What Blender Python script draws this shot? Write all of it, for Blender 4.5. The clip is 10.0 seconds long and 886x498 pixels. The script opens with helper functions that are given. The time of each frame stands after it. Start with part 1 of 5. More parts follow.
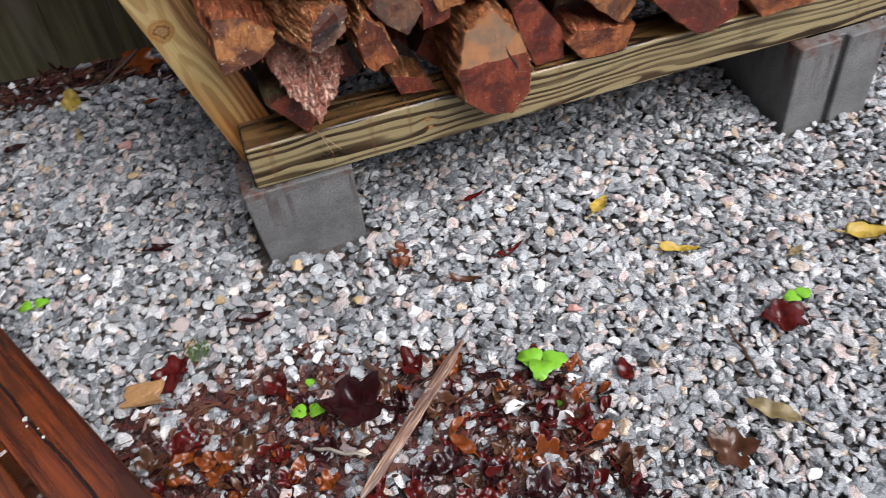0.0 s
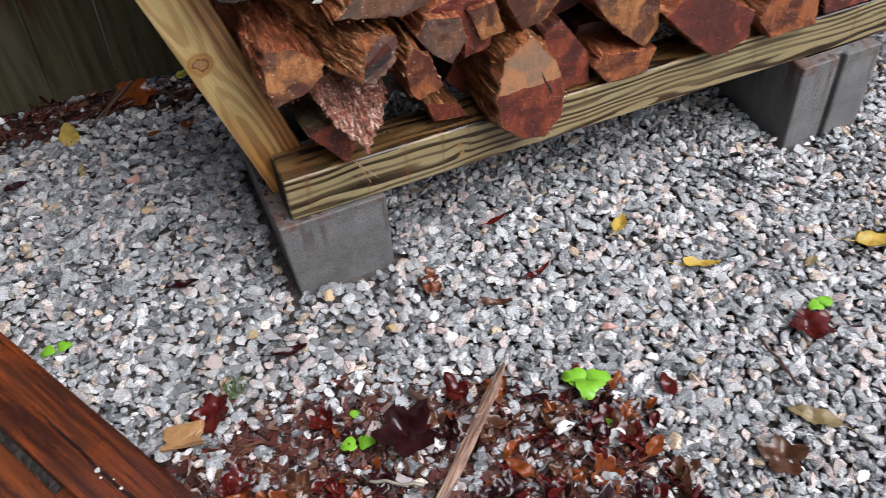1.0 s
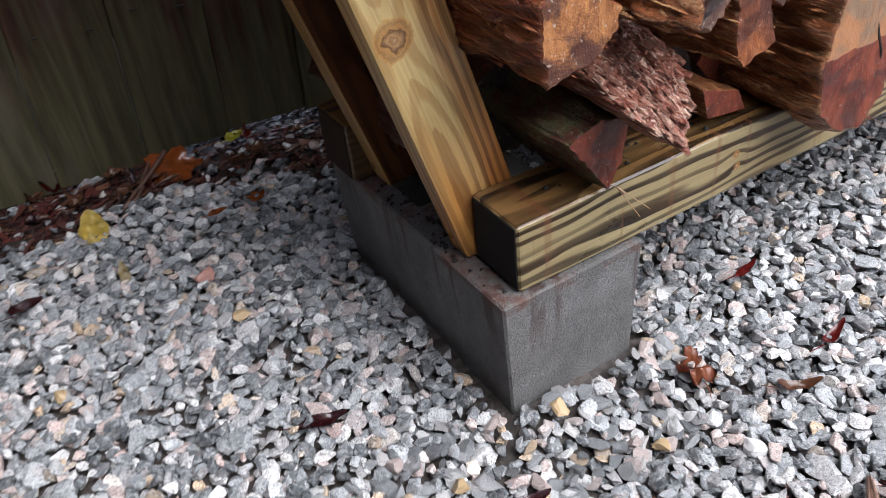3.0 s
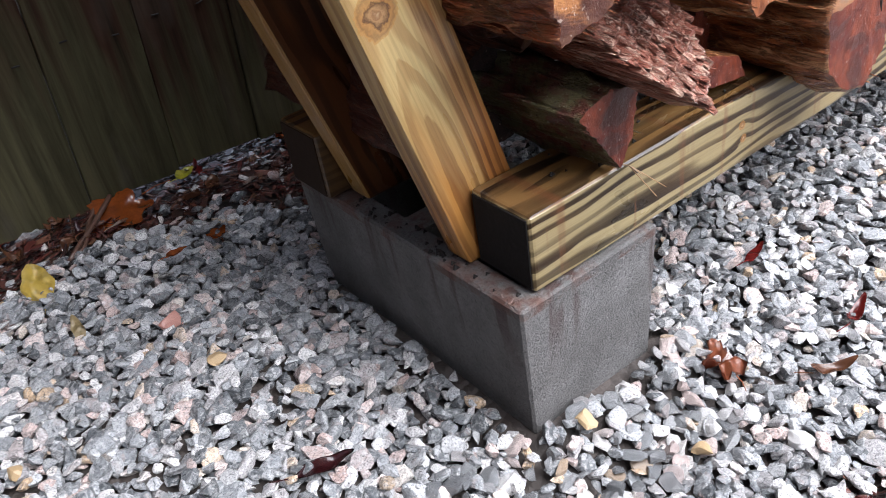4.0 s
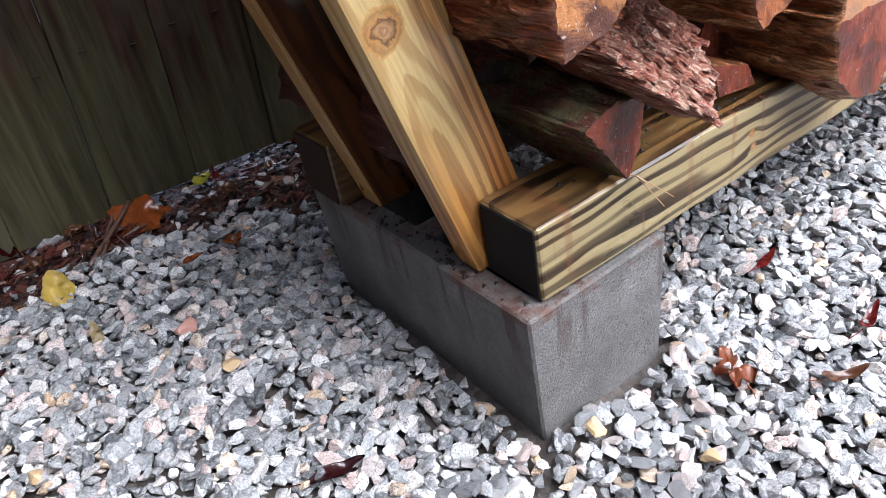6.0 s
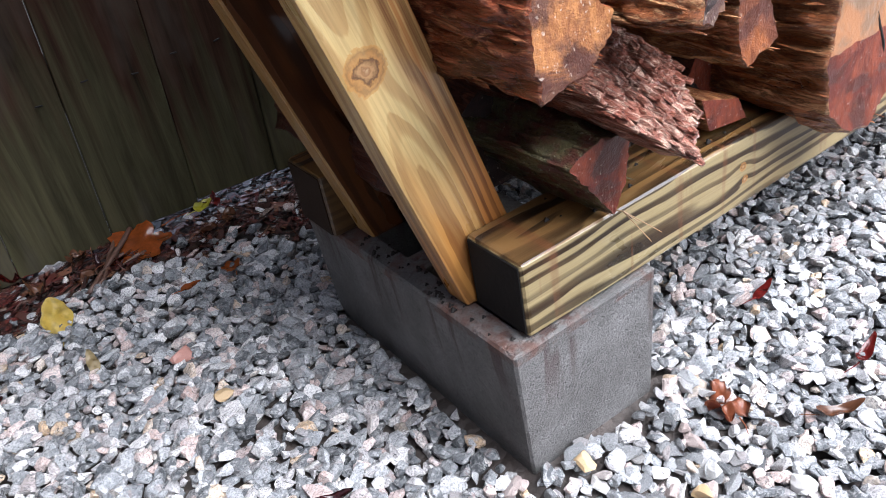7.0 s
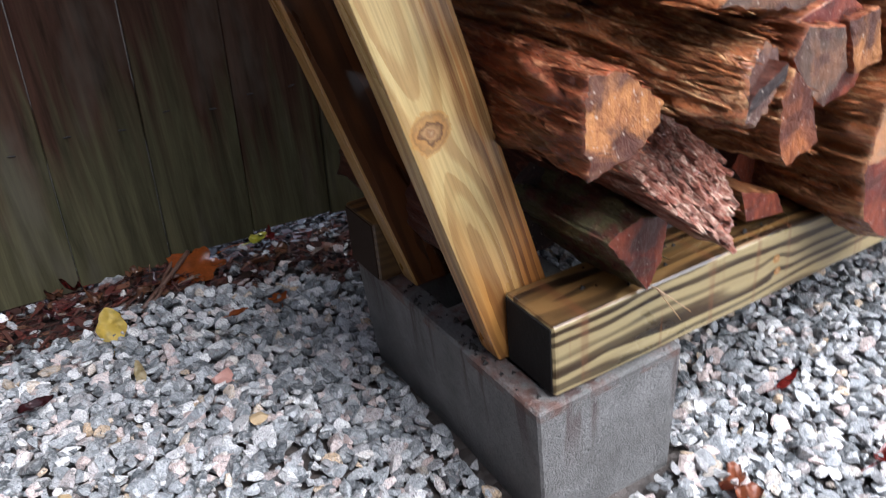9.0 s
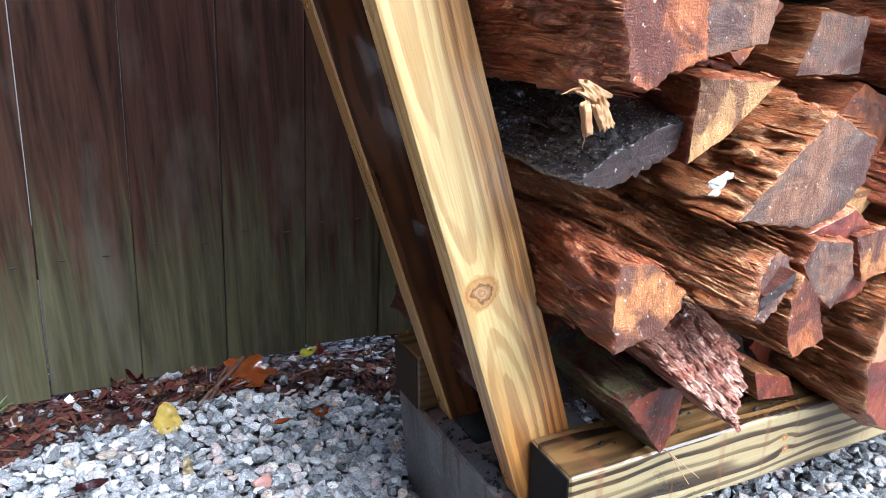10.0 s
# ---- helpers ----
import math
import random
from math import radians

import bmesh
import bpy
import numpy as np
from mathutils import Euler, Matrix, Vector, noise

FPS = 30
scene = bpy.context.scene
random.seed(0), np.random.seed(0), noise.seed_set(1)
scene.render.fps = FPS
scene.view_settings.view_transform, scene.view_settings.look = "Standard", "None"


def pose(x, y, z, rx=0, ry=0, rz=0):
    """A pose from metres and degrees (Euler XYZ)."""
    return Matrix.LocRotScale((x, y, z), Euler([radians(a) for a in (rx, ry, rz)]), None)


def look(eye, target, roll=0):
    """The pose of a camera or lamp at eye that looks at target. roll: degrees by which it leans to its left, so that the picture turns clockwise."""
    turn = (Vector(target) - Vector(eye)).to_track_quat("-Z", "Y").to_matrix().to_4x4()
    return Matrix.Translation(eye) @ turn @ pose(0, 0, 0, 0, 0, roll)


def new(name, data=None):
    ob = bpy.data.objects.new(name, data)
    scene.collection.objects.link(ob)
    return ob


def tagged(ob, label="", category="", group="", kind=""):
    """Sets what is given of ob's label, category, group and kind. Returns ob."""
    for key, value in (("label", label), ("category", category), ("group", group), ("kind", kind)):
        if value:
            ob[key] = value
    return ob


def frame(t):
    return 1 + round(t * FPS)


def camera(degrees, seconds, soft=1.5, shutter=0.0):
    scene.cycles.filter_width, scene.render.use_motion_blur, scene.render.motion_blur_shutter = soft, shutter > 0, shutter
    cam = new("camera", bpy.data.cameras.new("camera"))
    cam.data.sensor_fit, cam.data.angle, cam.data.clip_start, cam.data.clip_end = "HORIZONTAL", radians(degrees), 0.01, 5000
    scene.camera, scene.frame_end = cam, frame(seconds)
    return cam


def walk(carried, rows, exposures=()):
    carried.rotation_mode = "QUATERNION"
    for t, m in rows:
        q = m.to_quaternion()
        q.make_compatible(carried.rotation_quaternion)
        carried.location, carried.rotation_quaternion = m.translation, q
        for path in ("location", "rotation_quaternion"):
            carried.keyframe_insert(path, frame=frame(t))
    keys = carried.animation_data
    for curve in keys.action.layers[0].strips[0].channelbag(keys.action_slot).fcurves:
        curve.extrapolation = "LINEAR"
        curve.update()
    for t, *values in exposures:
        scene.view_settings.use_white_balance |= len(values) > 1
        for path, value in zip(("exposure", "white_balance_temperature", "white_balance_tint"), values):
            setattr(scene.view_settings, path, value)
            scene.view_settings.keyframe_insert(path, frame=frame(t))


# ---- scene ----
cam = camera(57.0, 10.0, 0.5, 0.25)
PATH = [
    (0, (0.048, -1.213, 1.146), (0.38, 0.163, -0.266), -7.6),
    (0.5, (-0.05, -1.197, 1.179), (0.494, 0.128, -0.217), -4.5),
    (1, (-0.127, -1.138, 1.175), (0.372, 0.206, -0.22), -5.1),
    (1.5, (-0.213, -1.067, 1.133), (0.203, 0.262, -0.302), -6.2),
    (2, (-0.307, -0.973, 1.067), (0.126, 0.421, -0.301), -6.1),
    (2.5, (-0.326, -0.802, 0.982), (0.086, 0.582, -0.401), -8.4),
    (2.7, (-0.364, -0.702, 0.904), (0.191, 0.708, -0.402), -7.2),
    (3.8, (-0.411, -0.504, 0.715), (0.516, 0.856, -0.421), -9.3),
    (4, (-0.417, -0.506, 0.719), (0.491, 0.875, -0.408), -9.7),
    (4.5, (-0.419, -0.511, 0.712), (0.469, 0.887, -0.409), -10.0),
    (5, (-0.409, -0.512, 0.712), (0.464, 0.888, -0.418), -10.3),
    (5.5, (-0.407, -0.514, 0.722), (0.458, 0.887, -0.413), -10.6),
    (7, (-0.374, -0.527, 0.747), (0.476, 0.918, -0.343), -11.2),
    (7.5, (-0.331, -0.557, 0.75), (0.468, 0.919, -0.338), -11.7),
    (8, (-0.32, -0.584, 0.757), (0.461, 0.906, -0.325), -11.4),
    (8.5, (-0.343, -0.574, 0.763), (0.482, 0.891, -0.32), -10.2),
    (9, (-0.403, -0.566, 0.774), (0.423, 0.981, -0.187), -5.9),
    (9.5, (-0.442, -0.592, 0.819), (0.42, 1.052, 0.074), 0.1),
    (10, (-0.454, -0.644, 0.856), (0.359, 1.045, 0.161), -0.1),
]
walk(cam, [(t, look(eye, target, roll)) for t, eye, target, roll in PATH],
     [(0, 0.58, 6100, 12), (2.5, 0.74, 6050, 12), (4, 1.27, 6000, 13.5), (8, 1.54, 5850, 13), (9, 1.42, 5850, 12), (10, 2.2, 5400, 9)])

# exposure and light
world = bpy.data.worlds.new("sky")
scene.world = world
world.use_nodes = True
sky = world.node_tree.nodes.new("ShaderNodeTexSky")
sky.sky_type, sky.sun_disc = "NISHITA", False
sky.sun_elevation, sky.sun_rotation = radians(55), radians(145)
sky.air_density, sky.dust_density = 1.0, 4.0
grey = world.node_tree.nodes.new("ShaderNodeHueSaturation")
grey.inputs["Saturation"].default_value = 0.5
world.node_tree.links.new(sky.outputs[0], grey.inputs["Color"])
world.node_tree.links.new(grey.outputs[0], world.node_tree.nodes["Background"].inputs["Color"])
world.node_tree.nodes["Background"].inputs["Strength"].default_value = 0.088
sun_data = bpy.data.lights.new("sun", "SUN")
sun_data.energy, sun_data.angle, sun_data.color = 3.35, radians(55), (1.0, 0.99, 0.97)
sun = new("sun", sun_data)
sun.matrix_world = look((0.85, -1.2, 2.1), (0, 0, 0))

rnd = random.Random(7)


# ---- materials ----
class Nodes:
    """A small builder of procedural materials."""

    def __init__(self, name):
        self.m = bpy.data.materials.new(name)
        self.m.use_nodes = True
        self.t = self.m.node_tree
        self.b = self.t.nodes["Principled BSDF"]

    def node(self, kind, **links):
        n = self.t.nodes.new(kind)
        for key, value in links.items():
            self.put(n.inputs[key.replace("_", " ")], value)
        return n

    def put(self, socket, value):
        if hasattr(value, "is_output"):
            self.t.links.new(value, socket)
        else:
            socket.default_value = value

    def coords(self, scale=(1, 1, 1), shift=None):
        c = self.t.nodes.new("ShaderNodeTexCoord")
        mp = self.node("ShaderNodeMapping", Vector=c.outputs["Object"])
        mp.inputs["Scale"].default_value = scale
        if shift is not None:
            self.put(mp.inputs["Location"], shift)
        return mp.outputs[0]

    def noise(self, vec, scale=1.0, detail=4.0, rough=0.55, distortion=0.0):
        n = self.node("ShaderNodeTexNoise", Vector=vec, Scale=scale, Detail=detail, Roughness=rough, Distortion=distortion)
        return n.outputs["Fac"]

    def math(self, op, a, b=0.0, c=0.0):
        n = self.t.nodes.new("ShaderNodeMath")
        n.operation = op
        for i, v in enumerate((a, b, c)):
            self.put(n.inputs[i], v)
        return n.outputs[0]

    def ramp(self, fac, *stops):
        n = self.node("ShaderNodeValToRGB", Fac=fac)
        e = n.color_ramp.elements
        while len(e) < len(stops):
            e.new(0.5)
        for i, (p, col) in enumerate(stops):
            e[i].position = p
            e[i].color = (*col, 1) if isinstance(col, tuple) else (col, col, col, 1)
        return n.outputs[0]

    def mix(self, fac, a, b, blend="MIX"):
        n = self.t.nodes.new("ShaderNodeMix")
        n.data_type, n.blend_type = "RGBA", blend
        self.put(n.inputs[0], fac)
        for i, v in ((6, a), (7, b)):
            self.put(n.inputs[i], (*v, 1) if isinstance(v, tuple) else v)
        return n.outputs[2]

    def random(self, island=False):
        if island:
            return self.t.nodes.new("ShaderNodeNewGeometry").outputs["Random Per Island"]
        return self.t.nodes.new("ShaderNodeObjectInfo").outputs["Random"]

    def vector(self, x=0.0, y=0.0, z=0.0):
        return self.node("ShaderNodeCombineXYZ", X=x, Y=y, Z=z).outputs[0]

    def finish(self, color, rough=0.5, height=None, strength=0.4, dist=0.002, coat=0.0, spec=0.5):
        self.put(self.b.inputs["Base Color"], (*color, 1) if isinstance(color, tuple) else color)
        self.put(self.b.inputs["Roughness"], rough)
        self.b.inputs["Specular IOR Level"].default_value = spec
        self.b.inputs["Coat Weight"].default_value = coat
        self.b.inputs["Coat Roughness"].default_value = 0.088
        if height is not None:
            bp = self.node("ShaderNodeBump", Height=height, Strength=strength, Distance=dist)
            self.t.links.new(bp.outputs[0], self.b.inputs["Normal"])
        return self.m


def stone_material(name, island):
    n = Nodes(name)
    r = n.random(island)
    base = n.ramp(r, (0.0, (0.055, 0.061, 0.066)), (0.10, (0.121, 0.130, 0.138)), (0.24, (0.268, 0.281, 0.292)), (0.38, (0.456, 0.466, 0.472)), (0.48, (0.160, 0.171, 0.179)),
                  (0.54, (0.077, 0.083, 0.088)), (0.60, (0.402, 0.386, 0.386)), (0.72, (0.820, 0.804, 0.784)), (0.80, (0.308, 0.315, 0.322)), (0.86, (0.509, 0.375, 0.335)), (0.91, (0.670, 0.536, 0.489)), (0.95, (0.737, 0.710, 0.683)),
                  (0.985, (0.616, 0.429, 0.255)), (1.0, (0.143, 0.151, 0.156)))
    off = n.vector(n.math("MULTIPLY", r, 7.3), n.math("MULTIPLY", r, 3.1), r)
    c = n.coords((1, 1, 1), off)
    veins = n.noise(c, 90, 5, 0.65, 1.5)
    speck = n.noise(c, 420, 3, 0.7)
    col = n.mix(n.ramp(veins, (0.48, 0.0), (0.60, 0.85)), base, n.mix(0.5, base, (0.62, 0.62, 0.61)))
    col = n.mix(n.ramp(speck, (0.38, 0.7), (0.56, 0.0)), col, n.mix(0.75, col, (0.04, 0.045, 0.05)))
    pits = n.noise(c, 190, 4, 0.7, 1.2)
    col = n.mix(n.ramp(pits, (0.34, 0.9), (0.42, 0.0)), col, (0.03, 0.031, 0.034))
    rust = n.noise(c, 55, 3, 0.6, 0.8)
    col = n.mix(n.ramp(rust, (0.58, 0.0), (0.70, 0.3)), col, (0.36, 0.24, 0.20))
    rough = n.ramp(n.noise(c, 60, 2), (0.35, 0.15), (0.65, 0.5))
    return n.finish(col, rough, n.math("ADD", n.math("MULTIPLY", pits, 1.3), n.math("ADD", veins, n.math("MULTIPLY", speck, 0.5))), 0.7, 0.003, 0.3)


STONE, STONE_ONE = stone_material("crushed_stone", True), stone_material("crushed_stone_piece", False)


def soil_material():
    n = Nodes("soil")
    c = n.coords()
    a, b = n.noise(c, 35, 6, 0.7), n.noise(c, 6, 3)
    cells = n.node("ShaderNodeTexVoronoi", Vector=c, Scale=55.0)
    grey = n.mix(cells.outputs["Color"], (0.10, 0.105, 0.11), (0.36, 0.365, 0.37))
    sp = n.node("ShaderNodeSeparateXYZ", Vector=c)
    far = n.math("MAXIMUM", n.ramp(n.math("ABSOLUTE", n.math("SUBTRACT", sp.outputs[0], 0.5)), (0.0, 0.0), (1.0, 0.0)), n.math("GREATER_THAN", n.math("ABSOLUTE", n.math("SUBTRACT", sp.outputs[0], 0.52)), 1.5))
    far = n.math("MAXIMUM", far, n.math("LESS_THAN", sp.outputs[1], -0.93))
    col = n.mix(a, (0.018, 0.012, 0.010), (0.085, 0.055, 0.042))
    col = n.mix(far, n.mix(b, col, (0.06, 0.055, 0.05)), grey)
    return n.finish(col, 0.6, n.math("ADD", a, n.math("MULTIPLY", cells.outputs["Distance"], -1.0)), 0.9, 0.01)


SOIL = soil_material()


def litter_material():
    n = Nodes("mulch")
    r = n.random(True)
    c = n.coords()
    col = n.ramp(r, (0.0, (0.0153, 0.0072, 0.0074)), (0.25, (0.0595, 0.0198, 0.0158)), (0.45, (0.1105, 0.036, 0.0259)), (0.6, (0.0255, 0.0144, 0.0147)), (0.72, (0.105, 0.0185, 0.0155)),
                 (0.85, (0.1615, 0.081, 0.0462)), (0.95, (0.085, 0.0135, 0.0139)), (1.0, (0.238, 0.18, 0.148)))
    g = n.noise(c, 300, 3)
    return n.finish(n.mix(g, n.mix(0.5, col, (0.0085, 0.0054, 0.0046)), col), 0.16, g, 0.6, 0.002, 0.9)


LITTER = litter_material()


def timber_material(name, light, dark, pith, spacing, wobble, contrast, knots=(), tint=(0.30, 0.16, 0.04), wet=0.3, warm=0.35, axis=0, face=1, wave=(14.0, 2.2), edge=None, stripe=None, foot=True):
    """Sawn softwood: rings round a pith that runs along one axis, bent round its knots."""
    n = Nodes(name)
    c0 = n.t.nodes.new("ShaderNodeTexCoord").outputs["Object"]
    sp = n.node("ShaderNodeSeparateXYZ", Vector=c0)
    along, sides = sp.outputs[axis], [sp.outputs[i] for i in range(3) if i != axis]
    wob = n.noise(n.coords([wave[0] if i != axis else wave[1] for i in range(3)]), 1.0, 2, 0.5)
    jag = n.noise(n.coords([60 if i != axis else 9 for i in range(3)]), 1.0, 3, 0.6)
    da, db = n.math("SUBTRACT", sides[0], pith[0]), n.math("SUBTRACT", sides[1], pith[1])
    r = n.math("SQRT", n.math("ADD", n.math("MULTIPLY", da, da), n.math("MULTIPLY", db, db)))
    r = n.math("ADD", r, n.math("MULTIPLY", n.math("SUBTRACT", wob, 0.5), wobble))
    r = n.math("ADD", r, n.math("MULTIPLY", n.math("SUBTRACT", jag, 0.5), 0.006))
    hearts = []
    for px, pz, size, push in knots:
        kx = n.math("MULTIPLY", n.math("SUBTRACT", along, px), 0.5 / size)
        kz = n.math("DIVIDE", n.math("SUBTRACT", sides[face], pz), size)
        d2 = n.math("ADD", n.math("MULTIPLY", kx, kx), n.math("MULTIPLY", kz, kz))
        swell = n.math("POWER", 2.718, n.math("MULTIPLY", d2, -0.35))
        r = n.math("ADD", r, n.math("MULTIPLY", swell, push))
        kr = n.math("MULTIPLY", n.math("SUBTRACT", along, px), 1.0 / size)
        hearts.append(n.math("SQRT", n.math("ADD", n.math("MULTIPLY", kr, kr), n.math("MULTIPLY", kz, kz))))
    ring = n.math("FRACT", n.math("DIVIDE", r, spacing))
    late = n.ramp(ring, (0.0, 0.0), (0.34, 0.04), (0.47, 0.75), (0.56, 1.0), (0.88, 1.0), (0.93, 0.0))
    late = n.math("MULTIPLY", late, n.ramp(n.noise(n.coords([30 if i != axis else 1.5 for i in range(3)]), 1.0, 2), (0.34, 0.45), (0.52, 1.0)))
    fib = n.noise(n.coords([330.0 if i != axis else 5.0 for i in range(3)]), 1.0, 4, 0.7)
    blotch = n.noise(n.coords([11 if i != axis else 4 for i in range(3)]), 1.0, 5, 0.62, 0.6)
    col = n.mix(n.math("MULTIPLY", late, contrast), light, dark)
    col = n.mix(n.math("MULTIPLY", n.ramp(blotch, (0.36, 0.0), (0.70, 1.0)), warm), col, n.mix(0.35, tint, col))
    col = n.mix(n.math("MULTIPLY", n.ramp(fib, (0.38, 1.0), (0.56, 0.0)), 0.35), col, n.mix(0.6, col, (0.05, 0.03, 0.01)))
    if axis == 0:
        soaked = n.math("MULTIPLY", n.math("GREATER_THAN", sides[1], 0.0885), n.ramp(n.noise(n.coords((6, 26, 0)), 1.0, 4, 0.6), (0.26, 0.2), (0.44, 0.9)))
        col = n.mix(soaked, col, n.mix(late, (0.16, 0.08, 0.024), (0.018, 0.010, 0.006)))
        run = n.noise(n.coords((38, 0, 2.5)), 1.0, 3, 0.6)
        col = n.mix(n.ramp(run, (0.57, 0.0), (0.68, 0.5)), col, n.mix(fib, (0.05, 0.016, 0.008), (0.22, 0.085, 0.035)))
    elif foot:
        level = n.math("ADD", n.math("SUBTRACT", along, n.math("MULTIPLY", blotch, 0.35)), 0.2)
        col = n.mix(n.ramp(level, (0.10, 0.85), (0.26, 0.0)), col, n.mix(late, (0.40, 0.165, 0.03), (0.17, 0.055, 0.012)))
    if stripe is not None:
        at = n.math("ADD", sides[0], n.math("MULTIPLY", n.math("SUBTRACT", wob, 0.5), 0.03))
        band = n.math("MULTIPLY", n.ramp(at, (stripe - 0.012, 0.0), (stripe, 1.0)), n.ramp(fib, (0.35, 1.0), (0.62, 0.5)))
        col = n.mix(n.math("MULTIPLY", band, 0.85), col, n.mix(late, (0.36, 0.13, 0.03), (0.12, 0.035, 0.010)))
    # edge: paints the lit narrow face of a post that is otherwise coloured as shaded
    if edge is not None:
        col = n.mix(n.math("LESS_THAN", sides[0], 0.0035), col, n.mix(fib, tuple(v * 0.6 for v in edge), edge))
    for heart in hearts:
        eye = n.math("ADD", heart, n.math("MULTIPLY", n.math("SUBTRACT", n.noise(n.coords((52, 52, 52)), 1, 5, 0.7), 0.5), 1.1))
        col = n.mix(n.ramp(eye, (0.0, 0.95), (0.42, 0.9), (0.5, 0.95), (0.62, 0.75), (1.0, 0.6), (1.5, 0.0)), col,
                    n.ramp(eye, (0.0, (0.52, 0.36, 0.20)), (0.2, (0.24, 0.11, 0.045)), (0.3, (0.40, 0.22, 0.09)), (0.5, (0.10, 0.042, 0.016)), (0.62, (0.42, 0.19, 0.045)), (0.8, (0.20, 0.08, 0.02)), (0.95, (0.45, 0.22, 0.05))))
    rough = n.ramp(blotch, (0.35, 0.22), (0.7, 0.5))
    return n.finish(col, rough, n.math("ADD", fib, n.math("MULTIPLY", late, 0.6)), 0.25, 0.0015, wet, 0.3)


TIMBER = timber_material("treated_beam", (0.30, 0.242, 0.125), (0.012, 0.008, 0.005), (0.045, 0.22), 0.0165, 0.085, 1.0, ((0.332, 0.052, 0.006, 0.010), (0.336, 0.034, 0.005, 0.006)), (0.16, 0.08, 0.023), 0.2, 0.4)
# rear beam: front beam's timber, its colour darkened for the shade under the stack
REAR = timber_material("treated_beam_shaded", (0.060, 0.036, 0.019), (0.014, 0.008, 0.005), (0.02, 0.0), 0.011, 0.02, 0.8)
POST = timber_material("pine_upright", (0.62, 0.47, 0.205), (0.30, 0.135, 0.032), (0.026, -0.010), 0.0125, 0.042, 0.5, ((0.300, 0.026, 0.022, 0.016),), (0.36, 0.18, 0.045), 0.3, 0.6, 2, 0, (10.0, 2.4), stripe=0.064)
# same pine as POST, with the shade behind it put into the colour
POST_SHADED = timber_material("pine_upright_shaded", (0.090, 0.034, 0.012), (0.018, 0.0065, 0.003), (0.03, -0.015), 0.013, 0.05, 0.9, (), (0.14, 0.05, 0.015), 0.3, 0.4, 2, 0, (10.0, 3.0), edge=(0.40, 0.23, 0.075), foot=False)


def end_grain(name, col, wetness):
    n = Nodes(name)
    c = n.coords()
    a = n.noise(c, 160, 5, 0.7)
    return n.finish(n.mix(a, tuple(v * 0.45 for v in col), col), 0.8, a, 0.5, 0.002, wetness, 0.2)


# wet end grain, taken down to black to include the shade on this face
BEAM_END = end_grain("wet_shaded_beam_end", (0.012, 0.010, 0.009), 0.0)
REAR_END = end_grain("dark_beam_end", (0.036, 0.021, 0.013), 0.0)


def fence_material():
    n = Nodes("weathered_fence_board")
    r = n.random()
    c = n.coords((28, 28, 1.6), n.vector(n.math("MULTIPLY", r, 40), 0.0, n.math("MULTIPLY", r, 9)))
    a = n.noise(c, 1.6, 6, 0.7, 0.6)
    low = n.noise(n.coords((9, 9, 3.0), n.vector(n.math("MULTIPLY", r, 17))), 1.0, 4, 0.6)
    z = n.node("ShaderNodeSeparateXYZ", Vector=n.coords()).outputs[2]
    brown = n.mix(n.ramp(a, (0.3, 0.0), (0.7, 1.0)), (0.0108, 0.0046, 0.0031), (0.070, 0.031, 0.020))
    green = n.mix(n.ramp(a, (0.3, 0.0), (0.7, 1.0)), (0.027, 0.025, 0.013), (0.096, 0.088, 0.045))
    streak = n.noise(n.coords((34, 34, 1.3), n.vector(n.math("MULTIPLY", r, 29))), 1.0, 3, 0.6)
    level = n.math("ADD", z, n.math("ADD", n.math("MULTIPLY", n.math("SUBTRACT", streak, 0.5), 0.75), n.math("MULTIPLY", n.math("SUBTRACT", low, 0.5), 0.3)))
    algae = n.ramp(n.math("ADD", level, n.math("MULTIPLY", n.math("SUBTRACT", r, 0.5), 0.12)), (0.13, 0.95), (0.23, 0.6), (0.31, 0.10), (0.55, 0.0))
    col = n.mix(algae, brown, green)
    col = n.mix(n.ramp(low, (0.52, 0.0), (0.72, 0.55)), col, (0.10, 0.088, 0.068))
    return n.finish(col, 0.75, a, 0.4, 0.002, 0.0, 0.12)


FENCE = fence_material()


def concrete_material():
    n = Nodes("damp_concrete")
    c = n.coords()
    a, b, d = n.noise(c, 300, 6, 0.8), n.noise(c, 14, 5, 0.65), n.noise(n.coords((42, 42, 3.5)), 1, 3, 0.6)
    pits = n.noise(c, 130, 3, 0.6)
    col = n.mix(n.ramp(b, (0.3, 0.0), (0.7, 1.0)), (0.10, 0.096, 0.091), (0.20, 0.196, 0.19))
    col = n.mix(n.ramp(a, (0.36, 0.75), (0.5, 0.0)), col, (0.035, 0.034, 0.033))
    col = n.mix(n.ramp(a, (0.60, 0.0), (0.70, 0.75)), col, (0.36, 0.35, 0.34))
    z = n.node("ShaderNodeSeparateXYZ", Vector=c).outputs[2]
    drip = n.math("MULTIPLY", n.ramp(d, (0.55, 0.0), (0.64, 0.85)), n.ramp(z, (0.12, 0.0), (0.222, 1.0)))
    col = n.mix(drip, col, (0.045, 0.020, 0.016))
    rust = n.math("MULTIPLY", n.ramp(b, (0.46, 0.0), (0.58, 0.8)), n.math("GREATER_THAN", z, 0.2195))
    col = n.mix(rust, col, (0.10, 0.038, 0.022))
    h = n.math("ADD", a, n.math("MULTIPLY", n.ramp(pits, (0.30, 0.0), (0.42, 1.0)), 0.8))
    return n.finish(col, 0.6, h, 0.8, 0.003, 0.0)


CONCRETE = concrete_material()


